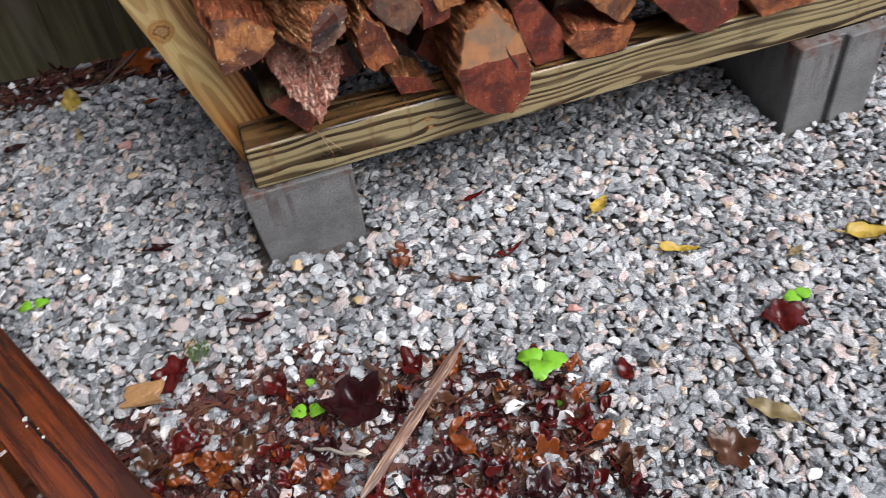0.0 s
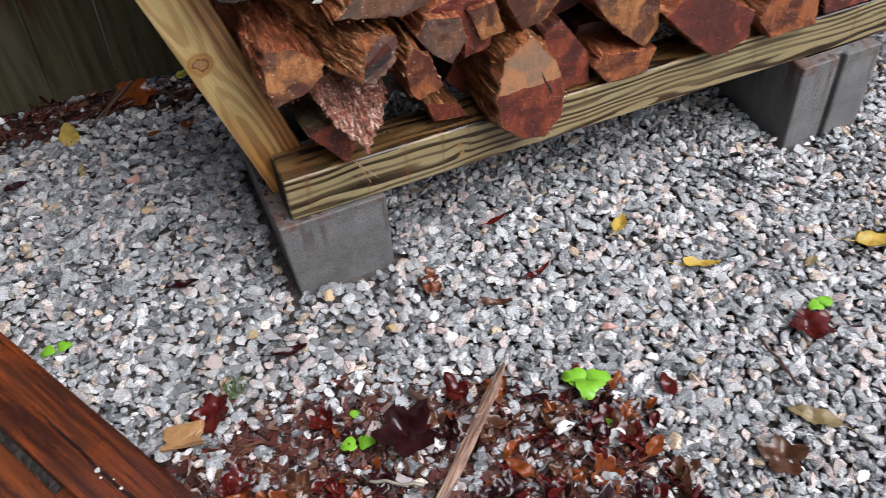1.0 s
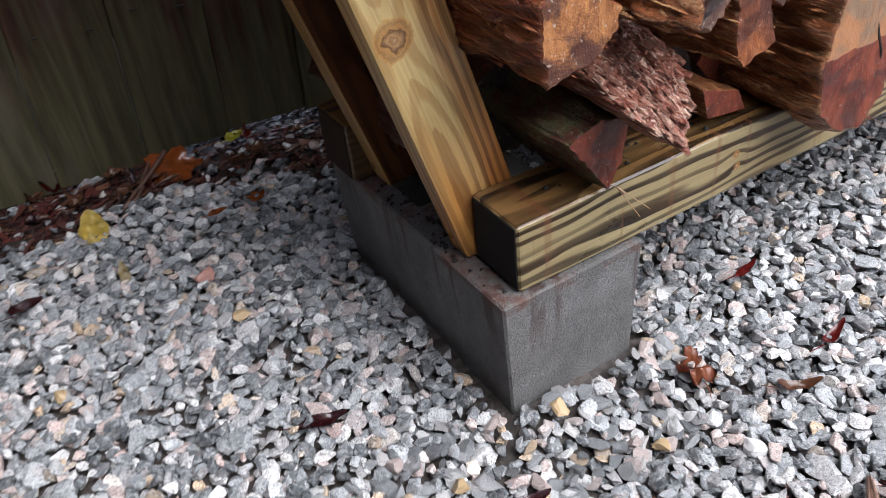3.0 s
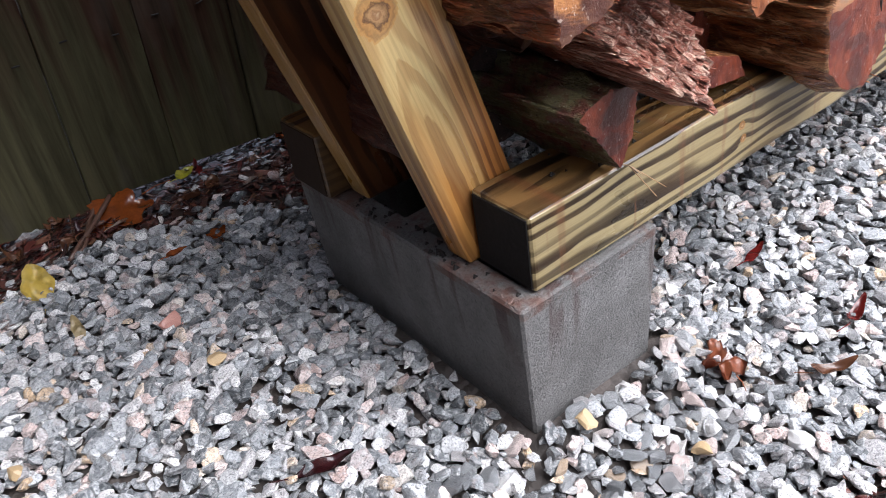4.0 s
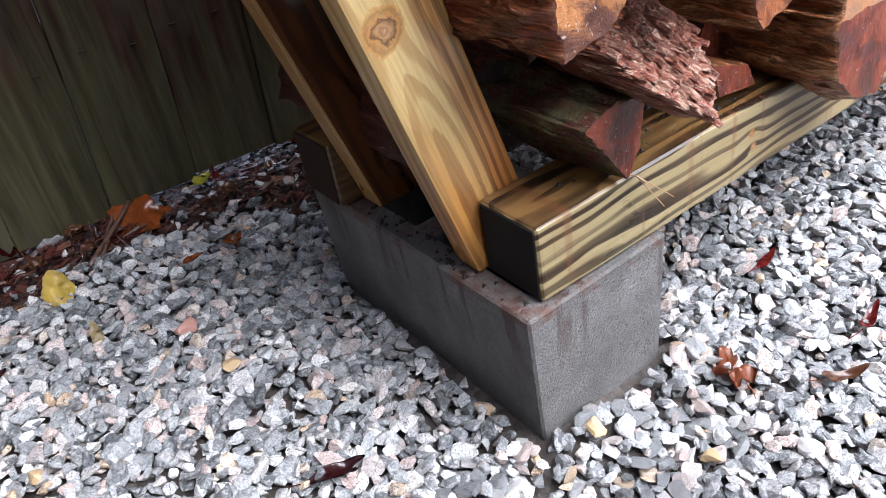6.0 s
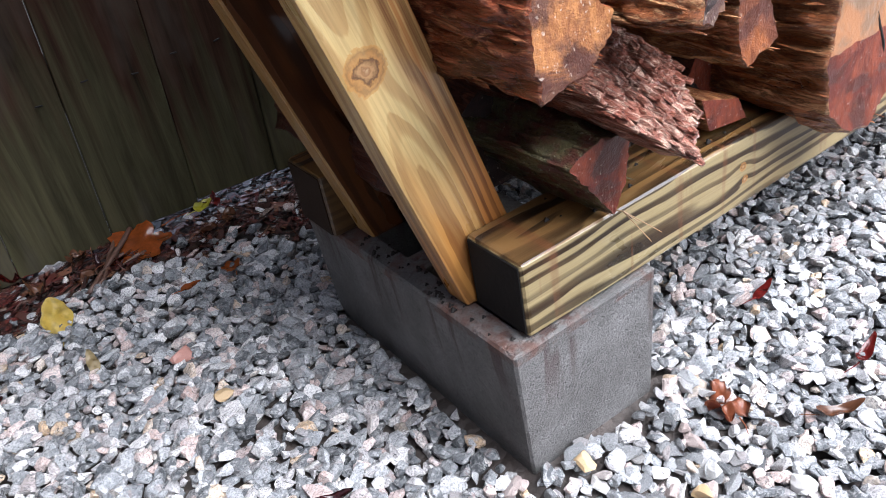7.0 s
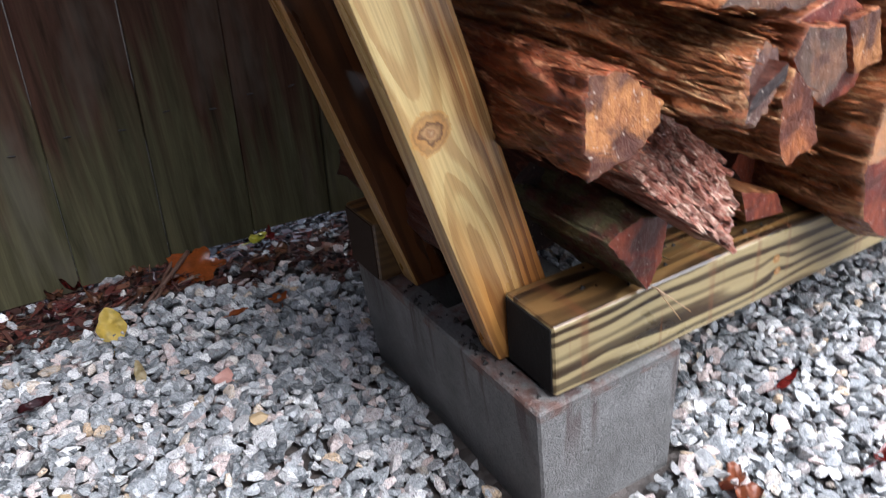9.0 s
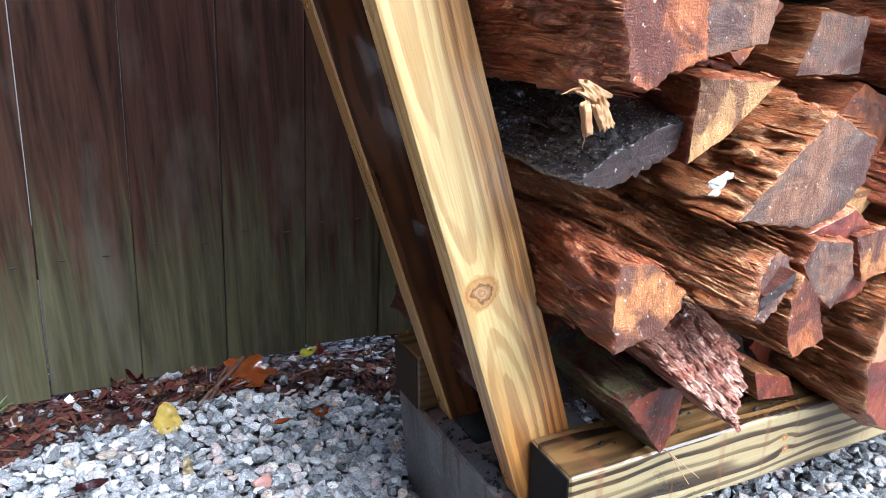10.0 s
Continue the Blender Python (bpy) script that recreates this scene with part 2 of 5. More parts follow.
def deck_material(name, crack):
    n = Nodes(name)
    r = n.random()
    c = n.coords((1.5, 45, 45), n.vector(n.math("MULTIPLY", r, 5), n.math("MULTIPLY", r, 31), 0.0))
    a = n.noise(c, 1.0, 5, 0.65, 0.9)
    low = n.noise(n.coords((5, 18, 18), n.vector(n.math("MULTIPLY", r, 13))), 1.0, 4, 0.65)
    col = n.mix(n.ramp(a, (0.40, 0.0), (0.60, 1.0)), (0.026, 0.0055, 0.0028), (0.165, 0.036, 0.0085))
    col = n.mix(n.ramp(low, (0.45, 0.0), (0.62, 0.95)), col, n.mix(a, (0.0144, 0.0058, 0.0036), (0.072, 0.0187, 0.0065)))
    if not crack:
        col = n.mix(0.55, col, n.mix(a, (0.060, 0.013, 0.005), (0.235, 0.066, 0.014)))
    dash = n.noise(n.coords((6, 70, 70), n.vector(n.math("MULTIPLY", r, 3), n.math("MULTIPLY", r, 9), 0.0)), 1.0, 4, 0.7, 0.5)
    col = n.mix(n.ramp(dash, (0.54, 0.0), (0.64, 0.7)), col, (0.014, 0.006, 0.004))
    h = n.math("SUBTRACT", a, n.math("MULTIPLY", n.ramp(dash, (0.54, 0.0), (0.60, 1.0)), 0.6))
    if crack:
        sp = n.node("ShaderNodeSeparateXYZ", Vector=n.coords())
        wob = n.noise(n.coords((7, 0, 0)), 1.0, 3)
        d = n.math("ABSOLUTE", n.math("ADD", n.math("ADD", sp.outputs[1], 0.049), n.math("MULTIPLY", n.math("SUBTRACT", wob, 0.5), 0.02)))
        gap = n.math("MULTIPLY", n.ramp(n.math("MULTIPLY", d, 100), (0.12, 1.0), (0.32, 0.0)), n.ramp(sp.outputs[0], (0.02, 0.0), (0.12, 1.0)))
        col = n.mix(gap, col, (0.0086, 0.0043, 0.0036))
        h = n.math("SUBTRACT", h, gap)
    return n.finish(col, n.ramp(low, (0.3, 0.16), (0.7, 0.38)), h, 0.5, 0.002, 0.4)


DECK, DECK_CRACKED = deck_material("wet_stained_board", False), deck_material("wet_stained_cracked_board", True)


def split_material(name, dark, mid, light, wet=0.3, pale=0.35):
    """The long, torn side of a split log, fibres along y."""
    n = Nodes(name)
    r = n.random()
    sh = n.vector(n.math("MULTIPLY", r, 23), n.math("MULTIPLY", r, 7), n.math("MULTIPLY", r, 11))
    a = n.noise(n.coords((85, 12, 85), sh), 1.0, 7, 0.74, 1.3)
    b = n.noise(n.coords((26, 7, 26), sh), 1.0, 4, 0.6, 0.5)
    f = n.noise(n.coords((600, 60, 600), sh), 1.0, 3, 0.7)
    col = n.ramp(a, (0.32, dark), (0.41, mid), (0.52, tuple(x * 0.75 for x in mid)), (0.62, light))
    col = n.mix(n.ramp(b, (0.5, 0.0), (0.70, pale)), col, n.mix(a, mid, light))
    col = n.mix(n.ramp(b, (0.28, 0.8), (0.38, 0.0)), col, dark)
    soak = n.noise(n.coords((20, 9, 20), sh), 1.0, 6, 0.65, 1.0)
    col = n.mix(n.ramp(soak, (0.55, 0.0), (0.64, 0.6)), col, n.mix(a, tuple(x * 0.6 for x in dark), tuple(x * 0.42 for x in mid)))
    cleft = n.noise(n.coords((80, 12, 80), sh), 1.0, 6, 0.72, 1.6)
    deep = n.ramp(n.math("ABSOLUTE", n.math("SUBTRACT", cleft, 0.5)), (0.0, 1.0), (0.035, 0.0))
    col = n.mix(n.math("MULTIPLY", deep, 0.6), col, tuple(x * 0.5 for x in dark))
    col = n.mix(n.ramp(f, (0.60, 0.0), (0.70, 0.55)), col, tuple(min(0.9, x * 1.25) for x in light))
    h = n.math("ADD", n.math("MULTIPLY", a, 1.0), n.math("ADD", n.math("MULTIPLY", f, 0.45), n.math("MULTIPLY", soak, 0.8)))
    h = n.math("SUBTRACT", h, n.math("MULTIPLY", deep, 0.7))
    return n.finish(col, n.ramp(a, (0.3, 0.25), (0.7, 0.6)), h, 1.0, 0.008, wet * 0.8, 0.35)


SIDE_RED = split_material("split_wood_red", (0.036, 0.0088, 0.0050), (0.43, 0.105, 0.040), (0.80, 0.36, 0.175), 0.35, 0.65)
SIDE_TAN = split_material("split_wood_tan", (0.044, 0.0130, 0.0068), (0.46, 0.145, 0.048), (0.80, 0.45, 0.21), 0.35, 0.7)
SIDE_PINK = split_material("torn_pink_fibre", (0.085, 0.023, 0.015), (0.54, 0.20, 0.135), (0.92, 0.64, 0.49), 0.3, 0.65)
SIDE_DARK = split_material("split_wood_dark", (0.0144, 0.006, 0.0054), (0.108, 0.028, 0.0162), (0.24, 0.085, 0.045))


def bark_material():
    n = Nodes("black_wet_bark")
    a = n.noise(n.coords((90, 60, 90)), 1.0, 8, 0.78, 1.4)
    b = n.noise(n.coords((30, 30, 30)), 1.0, 3, 0.6)
    col = n.mix(n.ramp(a, (0.42, 0.0), (0.66, 1.0)), (0.008, 0.007, 0.007), (0.085, 0.074, 0.070))
    col = n.mix(n.ramp(b, (0.62, 0.0), (0.67, 0.85)), col, (0.32, 0.33, 0.29))
    # pale specks in the base colour, painted as glints off the wet bark
    glints = n.noise(n.coords((330, 330, 330)), 1.0, 2, 0.5)
    col = n.mix(n.ramp(glints, (0.64, 0.0), (0.68, 0.8)), col, (0.34, 0.33, 0.32))
    lump = n.noise(n.coords((48, 34, 48)), 1.0, 4, 0.6, 0.8)
    return n.finish(col, 0.14, n.math("ADD", lump, n.math("MULTIPLY", a, 0.45)), 0.9, 0.006, 1.0)


BARK = bark_material()


def moss_material():
    n = Nodes("mossy_bark")
    a = n.noise(n.coords((150, 60, 150)), 1.0, 6, 0.75)
    b = n.noise(n.coords((34, 34, 34)), 1.0, 3, 0.6)
    col = n.mix(a, (0.04, 0.013, 0.010), (0.26, 0.085, 0.055))
    col = n.mix(n.ramp(b, (0.42, 0.0), (0.56, 0.85)), col, n.mix(a, (0.07, 0.075, 0.025), (0.24, 0.23, 0.11)))
    g = n.noise(n.coords((260, 260, 260)), 1.0, 3, 0.7)
    col = n.mix(n.ramp(g, (0.61, 0.0), (0.67, 0.85)), col, (0.42, 0.40, 0.28))
    col = n.mix(n.ramp(g, (0.34, 0.85), (0.42, 0.0)), col, (0.012, 0.006, 0.005))
    return n.finish(col, 0.4, n.math("ADD", a, g), 1.0, 0.012, 0.2, 0.35)


MOSSY = moss_material()


def cut_material(name, col, edge, stain, amount, wet=0.2, dry=None):
    """The sawn end of a log: streaky, stained towards one side."""
    n = Nodes(name)
    r = n.random()
    sh = n.vector(n.math("MULTIPLY", r, 19), 0.0, n.math("MULTIPLY", r, 27))
    a = n.noise(n.coords((70, 70, 20), sh), 1.0, 7, 0.74, 0.7)
    b = n.noise(n.coords((17, 17, 17), sh), 1.0, 4, 0.6, 0.4)
    f = n.noise(n.coords((500, 500, 500), sh), 1.0, 2, 0.6)
    c = n.mix(n.ramp(a, (0.38, 0.0), (0.62, 1.0)), edge, col)
    c = n.mix(n.math("MULTIPLY", n.ramp(b, (0.44, 0.0), (0.54, 1.0)), amount), c, n.mix(a, stain, tuple(x * 1.8 for x in stain)))
    c = n.mix(n.ramp(f, (0.62, 0.0), (0.75, 0.14)), c, tuple(min(1, x * 1.8 + 0.05) for x in col))
    soak = n.noise(n.coords((11, 11, 15), sh), 1.0, 6, 0.62, 0.8)
    c = n.mix(n.ramp(soak, (0.50, 0.0), (0.535, 0.78)), c, n.mix(a, tuple(x * 0.5 for x in stain), (0.085, 0.022, 0.014)))
    grit = n.noise(n.coords((95, 95, 95), sh), 1.0, 4, 0.7, 0.6)
    c = n.mix(n.ramp(grit, (0.65, 0.0), (0.72, 0.6)), c, (0.012, 0.007, 0.006))
    fleck = n.noise(n.coords((210, 210, 210), sh), 1.0, 2, 0.5)
    c = n.mix(n.ramp(fleck, (0.66, 0.0), (0.70, 0.6)), c, (0.42, 0.34, 0.28))
    saw = n.noise(n.coords((30, 30, 420), sh), 1.0, 2, 0.5)
    if dry is not None:
        z = n.node("ShaderNodeSeparateXYZ", Vector=n.coords()).outputs[2]
        line_at = n.math("ADD", z, n.math("MULTIPLY", n.math("SUBTRACT", b, 0.5), 0.03))
        c = n.mix(n.math("MULTIPLY", n.math("GREATER_THAN", line_at, dry), 0.9), c, n.mix(n.ramp(b, (0.45, 0.0), (0.55, 1.0)), n.mix(a, (0.30, 0.12, 0.05), (0.46, 0.23, 0.10)), (0.24, 0.15, 0.09)))
    h = n.math("ADD", n.math("ADD", a, f), n.math("ADD", n.math("MULTIPLY", saw, 0.08), n.math("MULTIPLY", grit, 0.8)))
    return n.finish(c, n.ramp(soak, (0.46, 0.65), (0.54, 0.36)), h, 0.6, 0.0025, wet * 0.7, 0.3)


END_TAN = cut_material("sawn_end_tan", (0.36, 0.155, 0.05), (0.17, 0.058, 0.018), (0.0557, 0.0216, 0.0125), 0.95)
END_PALE = cut_material("sawn_end_pale", (0.40, 0.235, 0.09), (0.25, 0.130, 0.045), (0.1201, 0.0554, 0.0238), 0.5, 0.1)
END_ORANGE = cut_material("sawn_end_orange", (0.32, 0.105, 0.032), (0.15, 0.04, 0.012), (0.0607, 0.0155, 0.0079), 0.7)
END_GREY = cut_material("sawn_end_grey", (0.19, 0.092, 0.050), (0.095, 0.040, 0.021), (0.042, 0.030, 0.024), 0.7)
END_MAROON = cut_material("sawn_end_maroon", (0.23, 0.046, 0.018), (0.10, 0.018, 0.008), (0.0601, 0.0077, 0.0048), 0.75, 0.45)
END_WET = cut_material("half_wet_sawn_end", (0.22, 0.046, 0.018), (0.10, 0.018, 0.008), (0.0577, 0.0077, 0.0048), 0.7, 0.45, 0.118)
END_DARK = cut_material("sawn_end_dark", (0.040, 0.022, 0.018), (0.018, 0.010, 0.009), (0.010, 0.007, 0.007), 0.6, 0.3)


def plain(name, col, rough=0.4, coat=0.3, grain=200, dark=0.5, blot=0.7):
    n = Nodes(name)
    a = n.noise(n.coords(), grain, 4, 0.65)
    b = n.noise(n.coords(), grain * 0.18, 3, 0.6)
    c = n.mix(a, tuple(v * dark for v in col), col)
    c = n.mix(n.ramp(b, (0.5, 0.0), (0.66, blot)), c, tuple(v * 0.4 for v in col))
    return n.finish(c, rough, a, 0.3, 0.001, coat)


LEAF_RED = plain("wet_red_leaf", (0.17, 0.016, 0.013), 0.2, 0.6)
LEAF_DARK = plain("wet_maroon_leaf", (0.05, 0.010, 0.012), 0.2, 0.7)
LEAF_ORANGE = plain("wet_orange_leaf", (0.42, 0.10, 0.02), 0.22, 0.5, 160, 0.35)
LEAF_BROWN = plain("wet_brown_leaf", (0.17, 0.07, 0.035), 0.22, 0.6)
LEAF_RUST = plain("wet_rust_leaf", (0.36, 0.105, 0.045), 0.3, 0.2, 120, 0.35)
LEAF_YELLOW = plain("yellow_leaf", (0.70, 0.50, 0.09), 0.4, 0.1, 200, 0.75)
LEAF_PALE = plain("pale_straw_leaf", (0.46, 0.35, 0.17), 0.4, 0.2)
LEAF_LIME = plain("yellow_green_leaf", (0.50, 0.46, 0.03), 0.35, 0.2)
LEAF_GREEN = plain("fresh_green_leaf", (0.20, 0.46, 0.028), 0.35, 0.1, 110, 0.55, 0.4)
GRASS = plain("dark_green_grass", (0.075, 0.17, 0.025), 0.4, 0.2)
STONE_TAN = plain("tan_stone", (0.52, 0.37, 0.20), 0.4, 0.2, 120, 0.6)
STONE_PINK = plain("pink_stone", (0.50, 0.25, 0.20), 0.4, 0.2, 120, 0.6)
STONE_WHITE = plain("white_quartz_stone", (0.80, 0.79, 0.77), 0.3, 0.3, 120, 0.8, 0.3)
MOSS = plain("green_moss", (0.10, 0.16, 0.03), 0.6, 0.0, 400)
TWIG = plain("grey_lichened_twig", (0.31, 0.27, 0.215), 0.55, 0.1, 300)
STICK = plain("brown_stick", (0.11, 0.055, 0.036), 0.4, 0.25, 260)


def stick_grain():
    n = Nodes("furrowed_stick")
    a = n.noise(n.coords((9, 260, 260)), 1.0, 4, 0.65)
    b = n.noise(n.coords((25, 60, 60)), 1.0, 3, 0.6)
    col = n.ramp(a, (0.36, (0.055, 0.026, 0.018)), (0.5, (0.19, 0.105, 0.07)), (0.64, (0.36, 0.24, 0.17)))
    col = n.mix(n.ramp(b, (0.52, 0.0), (0.64, 0.6)), col, (0.07, 0.035, 0.024))
    return n.finish(col, 0.4, a, 0.8, 0.003, 0.3)


STICK_GRAIN = stick_grain()
CHIP = plain("fresh_wood_chip", (0.46, 0.245, 0.10), 0.5, 0.05, 130, 0.3)
NEEDLE = plain("dry_pine_needle", (0.45, 0.27, 0.13), 0.45, 0.1)
NAIL = plain("rusted_nail_head", (0.02, 0.016, 0.014), 0.85, 0.0)
LICHEN = plain("white_lichen", (0.42, 0.42, 0.38), 0.7, 0.0, 500, 0.8)


# ---- builders ----
def thing(name, at, label, category, group="", kind=""):
    ob = new(name)
    ob.location = at
    ob.empty_display_size = 0.02
    return tagged(ob, label, category, group, kind)


def part(name, bm, material, parent, label="", smooth=False, local=False):
    """Links a bmesh, given in world places (local: in its own), as one mesh under its parent."""
    at = Vector((0, 0, 0))
    p = None if local else parent
    while p is not None:
        at += p.location
        p = p.parent
    bmesh.ops.translate(bm, verts=bm.verts, vec=-at)
    bmesh.ops.recalc_face_normals(bm, faces=bm.faces)
    me = bpy.data.meshes.new(name)
    bm.to_mesh(me)
    bm.free()
    if smooth:
        me.polygons.foreach_set("use_smooth", [True] * len(me.polygons))
    me.materials.append(material)
    ob = new(name, me)
    ob.parent = parent
    return tagged(ob, label)


def box(lo, hi, bevel=0.004, segments=2, m=None):
    bm = bmesh.new()
    bmesh.ops.create_cube(bm, size=1)
    for v in bm.verts:
        v.co = Vector([lo[i] + (v.co[i] + 0.5) * (hi[i] - lo[i]) for i in range(3)])
    if bevel:
        bmesh.ops.bevel(bm, geom=bm.edges[:], offset=bevel, segments=segments, affect="EDGES", profile=0.6)
    if m is not None:
        bm.transform(m)
    return bm


def tube(points, radii, sides=7, rough=0.0, seed=0):
    """A tapered, closed limb through the points."""
    bm = bmesh.new()
    rings = []
    for i, p in enumerate(points):
        p = Vector(p)
        d = (Vector(points[min(i + 1, len(points) - 1)]) - Vector(points[max(i - 1, 0)])).normalized()
        side = d.cross(Vector((0.13, 0.31, 0.94))).normalized()
        up = d.cross(side)
        ring = []
        for k in range(sides):
            a = 2 * math.pi * k / sides
            r = radii[i] * (1 + rough * noise.noise(Vector((i * 0.7, k * 1.3, seed))))
            ring.append(bm.verts.new(p + r * (math.cos(a) * side + math.sin(a) * up)))
        rings.append(ring)
    for a, b in zip(rings, rings[1:]):
        for k in range(sides):
            bm.faces.new((a[k], a[(k + 1) % sides], b[(k + 1) % sides], b[k]))
    bm.faces.new(rings[0])
    bm.faces.new(rings[-1])
    return bm


def merge(bms):
    out = bmesh.new()
    for b in bms:
        me = bpy.data.meshes.new("tmp")
        b.to_mesh(me)
        b.free()
        out.from_mesh(me)
        bpy.data.meshes.remove(me)
    return out


def step(v):
    v = max(0.0, min(1.0, v))
    return v * v * (3 - 2 * v)


def height(x, y):
    """The lie of the gravel."""
    return (-0.045 + 0.055 * step((y + 0.2) / 0.2) + 0.012 * step((-x - 0.05) / 0.25)
            + 0.062 * step((-x + 0.05) / 0.32) * step((y + 0.02) / 0.35) + (0.015 + 0.045 * step((x + 0.2) / 0.2)) * step((y - 0.48) / 0.25)
            + 0.020 * step(1 - math.hypot(max(-0.02 - x, 0, x - 0.19), max(-0.02 - y, 0, y - 0.42)) / 0.09))


# ---- ground ----
def make_ground():
    bm = bmesh.new()
    xs = [-40, -12, -4, -2] + [-1.2 + 0.06 * i for i in range(60)] + [3.5, 6, 14, 40]
    ys = [-40, -12, -4, -2] + [-1.5 + 0.06 * i for i in range(50)] + [2.4, 5, 12, 40]
    grid = [[bm.verts.new((x, y, height(x, y) - 0.014 + 0.006 * noise.noise(Vector((x * 9, y * 9, 0))))) for y in ys] for x in xs]
    for i in range(len(xs) - 1):
        for j in range(len(ys) - 1):
            bm.faces.new((grid[i][j], grid[i + 1][j], grid[i + 1][j + 1], grid[i][j + 1]))
    me = bpy.data.meshes.new("ground")
    bm.to_mesh(me)
    bm.free()
    me.materials.append(SOIL)
    return tagged(new("ground", me), "dark damp soil under loose grey gravel", "ground", kind="structure")


ground = make_ground()


# ---- fence ----
def make_fence():
    fence = thing("fence", (0, 0.8, 0.1), "weathered brown board fence, green with algae along the bottom", "fence")
    lean = radians(3.4)
    for k in range(-7, 16):
        x0 = -0.531 + 0.1552 * k
        low = 0.108 - 0.0022 * k - (0.006 if k > 3 else 0) + 0.003 * rnd.uniform(-1, 1)
        low = max(0.06, min(0.12, low))
        dy = rnd.uniform(-0.003, 0.003)
        w = 0.1538 + rnd.uniform(-0.0008, 0.0006)
        m = Matrix.Translation((x0, 0.8 + dy, 0.1)) @ Matrix.Rotation(lean, 4, "Y")
        part("board", box((0.0004, 0, low - 0.1), (w, 0.014, 1.75), 0.0015, 1, m=m), FENCE, fence)
        if -4 <= k <= 3:
            for dx in (0.035, 0.115):
                c = m @ Vector((dx + rnd.uniform(-0.008, 0.008), -0.001, 0.262 + rnd.uniform(-0.006, 0.006)))
                part("nail_head", box(c - Vector((0.006, 0.0012, 0.0011)), c + Vector((0.006, 0.002, 0.0011)), 0.0006, 1,
                                      m=Matrix.Translation(c) @ Matrix.Rotation(rnd.uniform(-0.25, 0.25), 4, "Y") @ Matrix.Translation(-c)), NAIL, fence, "small dark staple")
    for z in (0.32, 1.45):
        part("rail", box((-1.7, 0.822, z), (2.0, 0.860, z + 0.089), 0.003, 1), FENCE, fence)


make_fence()


# ---- unseen wall, added beside the platform to block sky light ----
def make_wall():
    wall = thing("sky_blocking_wall", (-1.8, -1.0, 0), "unseen plain brown clapboard wall added to block sky light", "wall", kind="structure")
    part("wall_core", box((-1.88, -3.2, -0.1), (-1.8, 0.3, 3.0), 0.004, 1), FENCE, wall)
    for k in range(15):
        z = 0.0 + 0.2 * k
        part("clapboard", box((-1.8, -3.2, z), (-1.784, 0.3, z + 0.192), 0.003, 1), FENCE, wall)


make_wall()


# ---- blocks ----
def concrete_block(x0, y0, z0, w, l, h, groove, draft=0.0):
    """A hollow block with two cores; groove: a slot down its front end."""
    ob = thing("concrete_block", (x0, y0, z0), "grey hollow concrete block bedded in gravel under the wood rack", "concrete block", "blocks under the rack")
    xs = [0, 0.034, w / 2 - 0.009, w / 2 + 0.009, w - 0.034, w]
    ys = [0, 0.016, 0.036, l / 2 - 0.018, l / 2 + 0.018, l - 0.036, l]
    bm = bmesh.new()
    solid = lambda i, j: (0 <= i < 5 and 0 <= j < 6) and not (1 <= i <= 3 and j in (2, 4)) and not (groove and i == 2 and j == 0)
    at = {}

    def vert(i, j, k):
        if (i, j, k) not in at:
            at[i, j, k] = bm.verts.new((x0 + xs[i], y0 + ys[j], z0 + h * k))
        return at[i, j, k]

    for i in range(5):
        for j in range(6):
            if not solid(i, j):
                continue
            for k in (0, 1):
                bm.faces.new([vert(*c, k) for c in ((i, j), (i + 1, j), (i + 1, j + 1), (i, j + 1))])
            for di, dj, a, b in ((-1, 0, (i, j), (i, j + 1)), (1, 0, (i + 1, j), (i + 1, j + 1)), (0, -1, (i, j), (i + 1, j)), (0, 1, (i, j + 1), (i + 1, j + 1))):
                if not solid(i + di, j + dj):
                    bm.faces.new((vert(*a, 0), vert(*b, 0), vert(*b, 1), vert(*a, 1)))
    bmesh.ops.recalc_face_normals(bm, faces=bm.faces)
    bm.normal_update()
    sharp = [e for e in bm.edges if len(e.link_faces) == 2 and e.calc_face_angle() > 1.0]
    bmesh.ops.bevel(bm, geom=sharp, offset=0.003, segments=1, affect="EDGES")
    for v in bm.verts:
        down = 1 - (v.co.z - z0) / h
        v.co.x += draft * down * (1 - (v.co.x - x0) / w)
        v.co.y += draft * down * (1 - (v.co.y - y0) / l)
    part("body", bm, CONCRETE, ob)


concrete_block(-0.0215, -0.0225, -0.03, 0.207, 0.442, 0.233, False, 0.014)
concrete_block(1.115, -0.062, -0.04, 0.21, 0.43, 0.243, True)


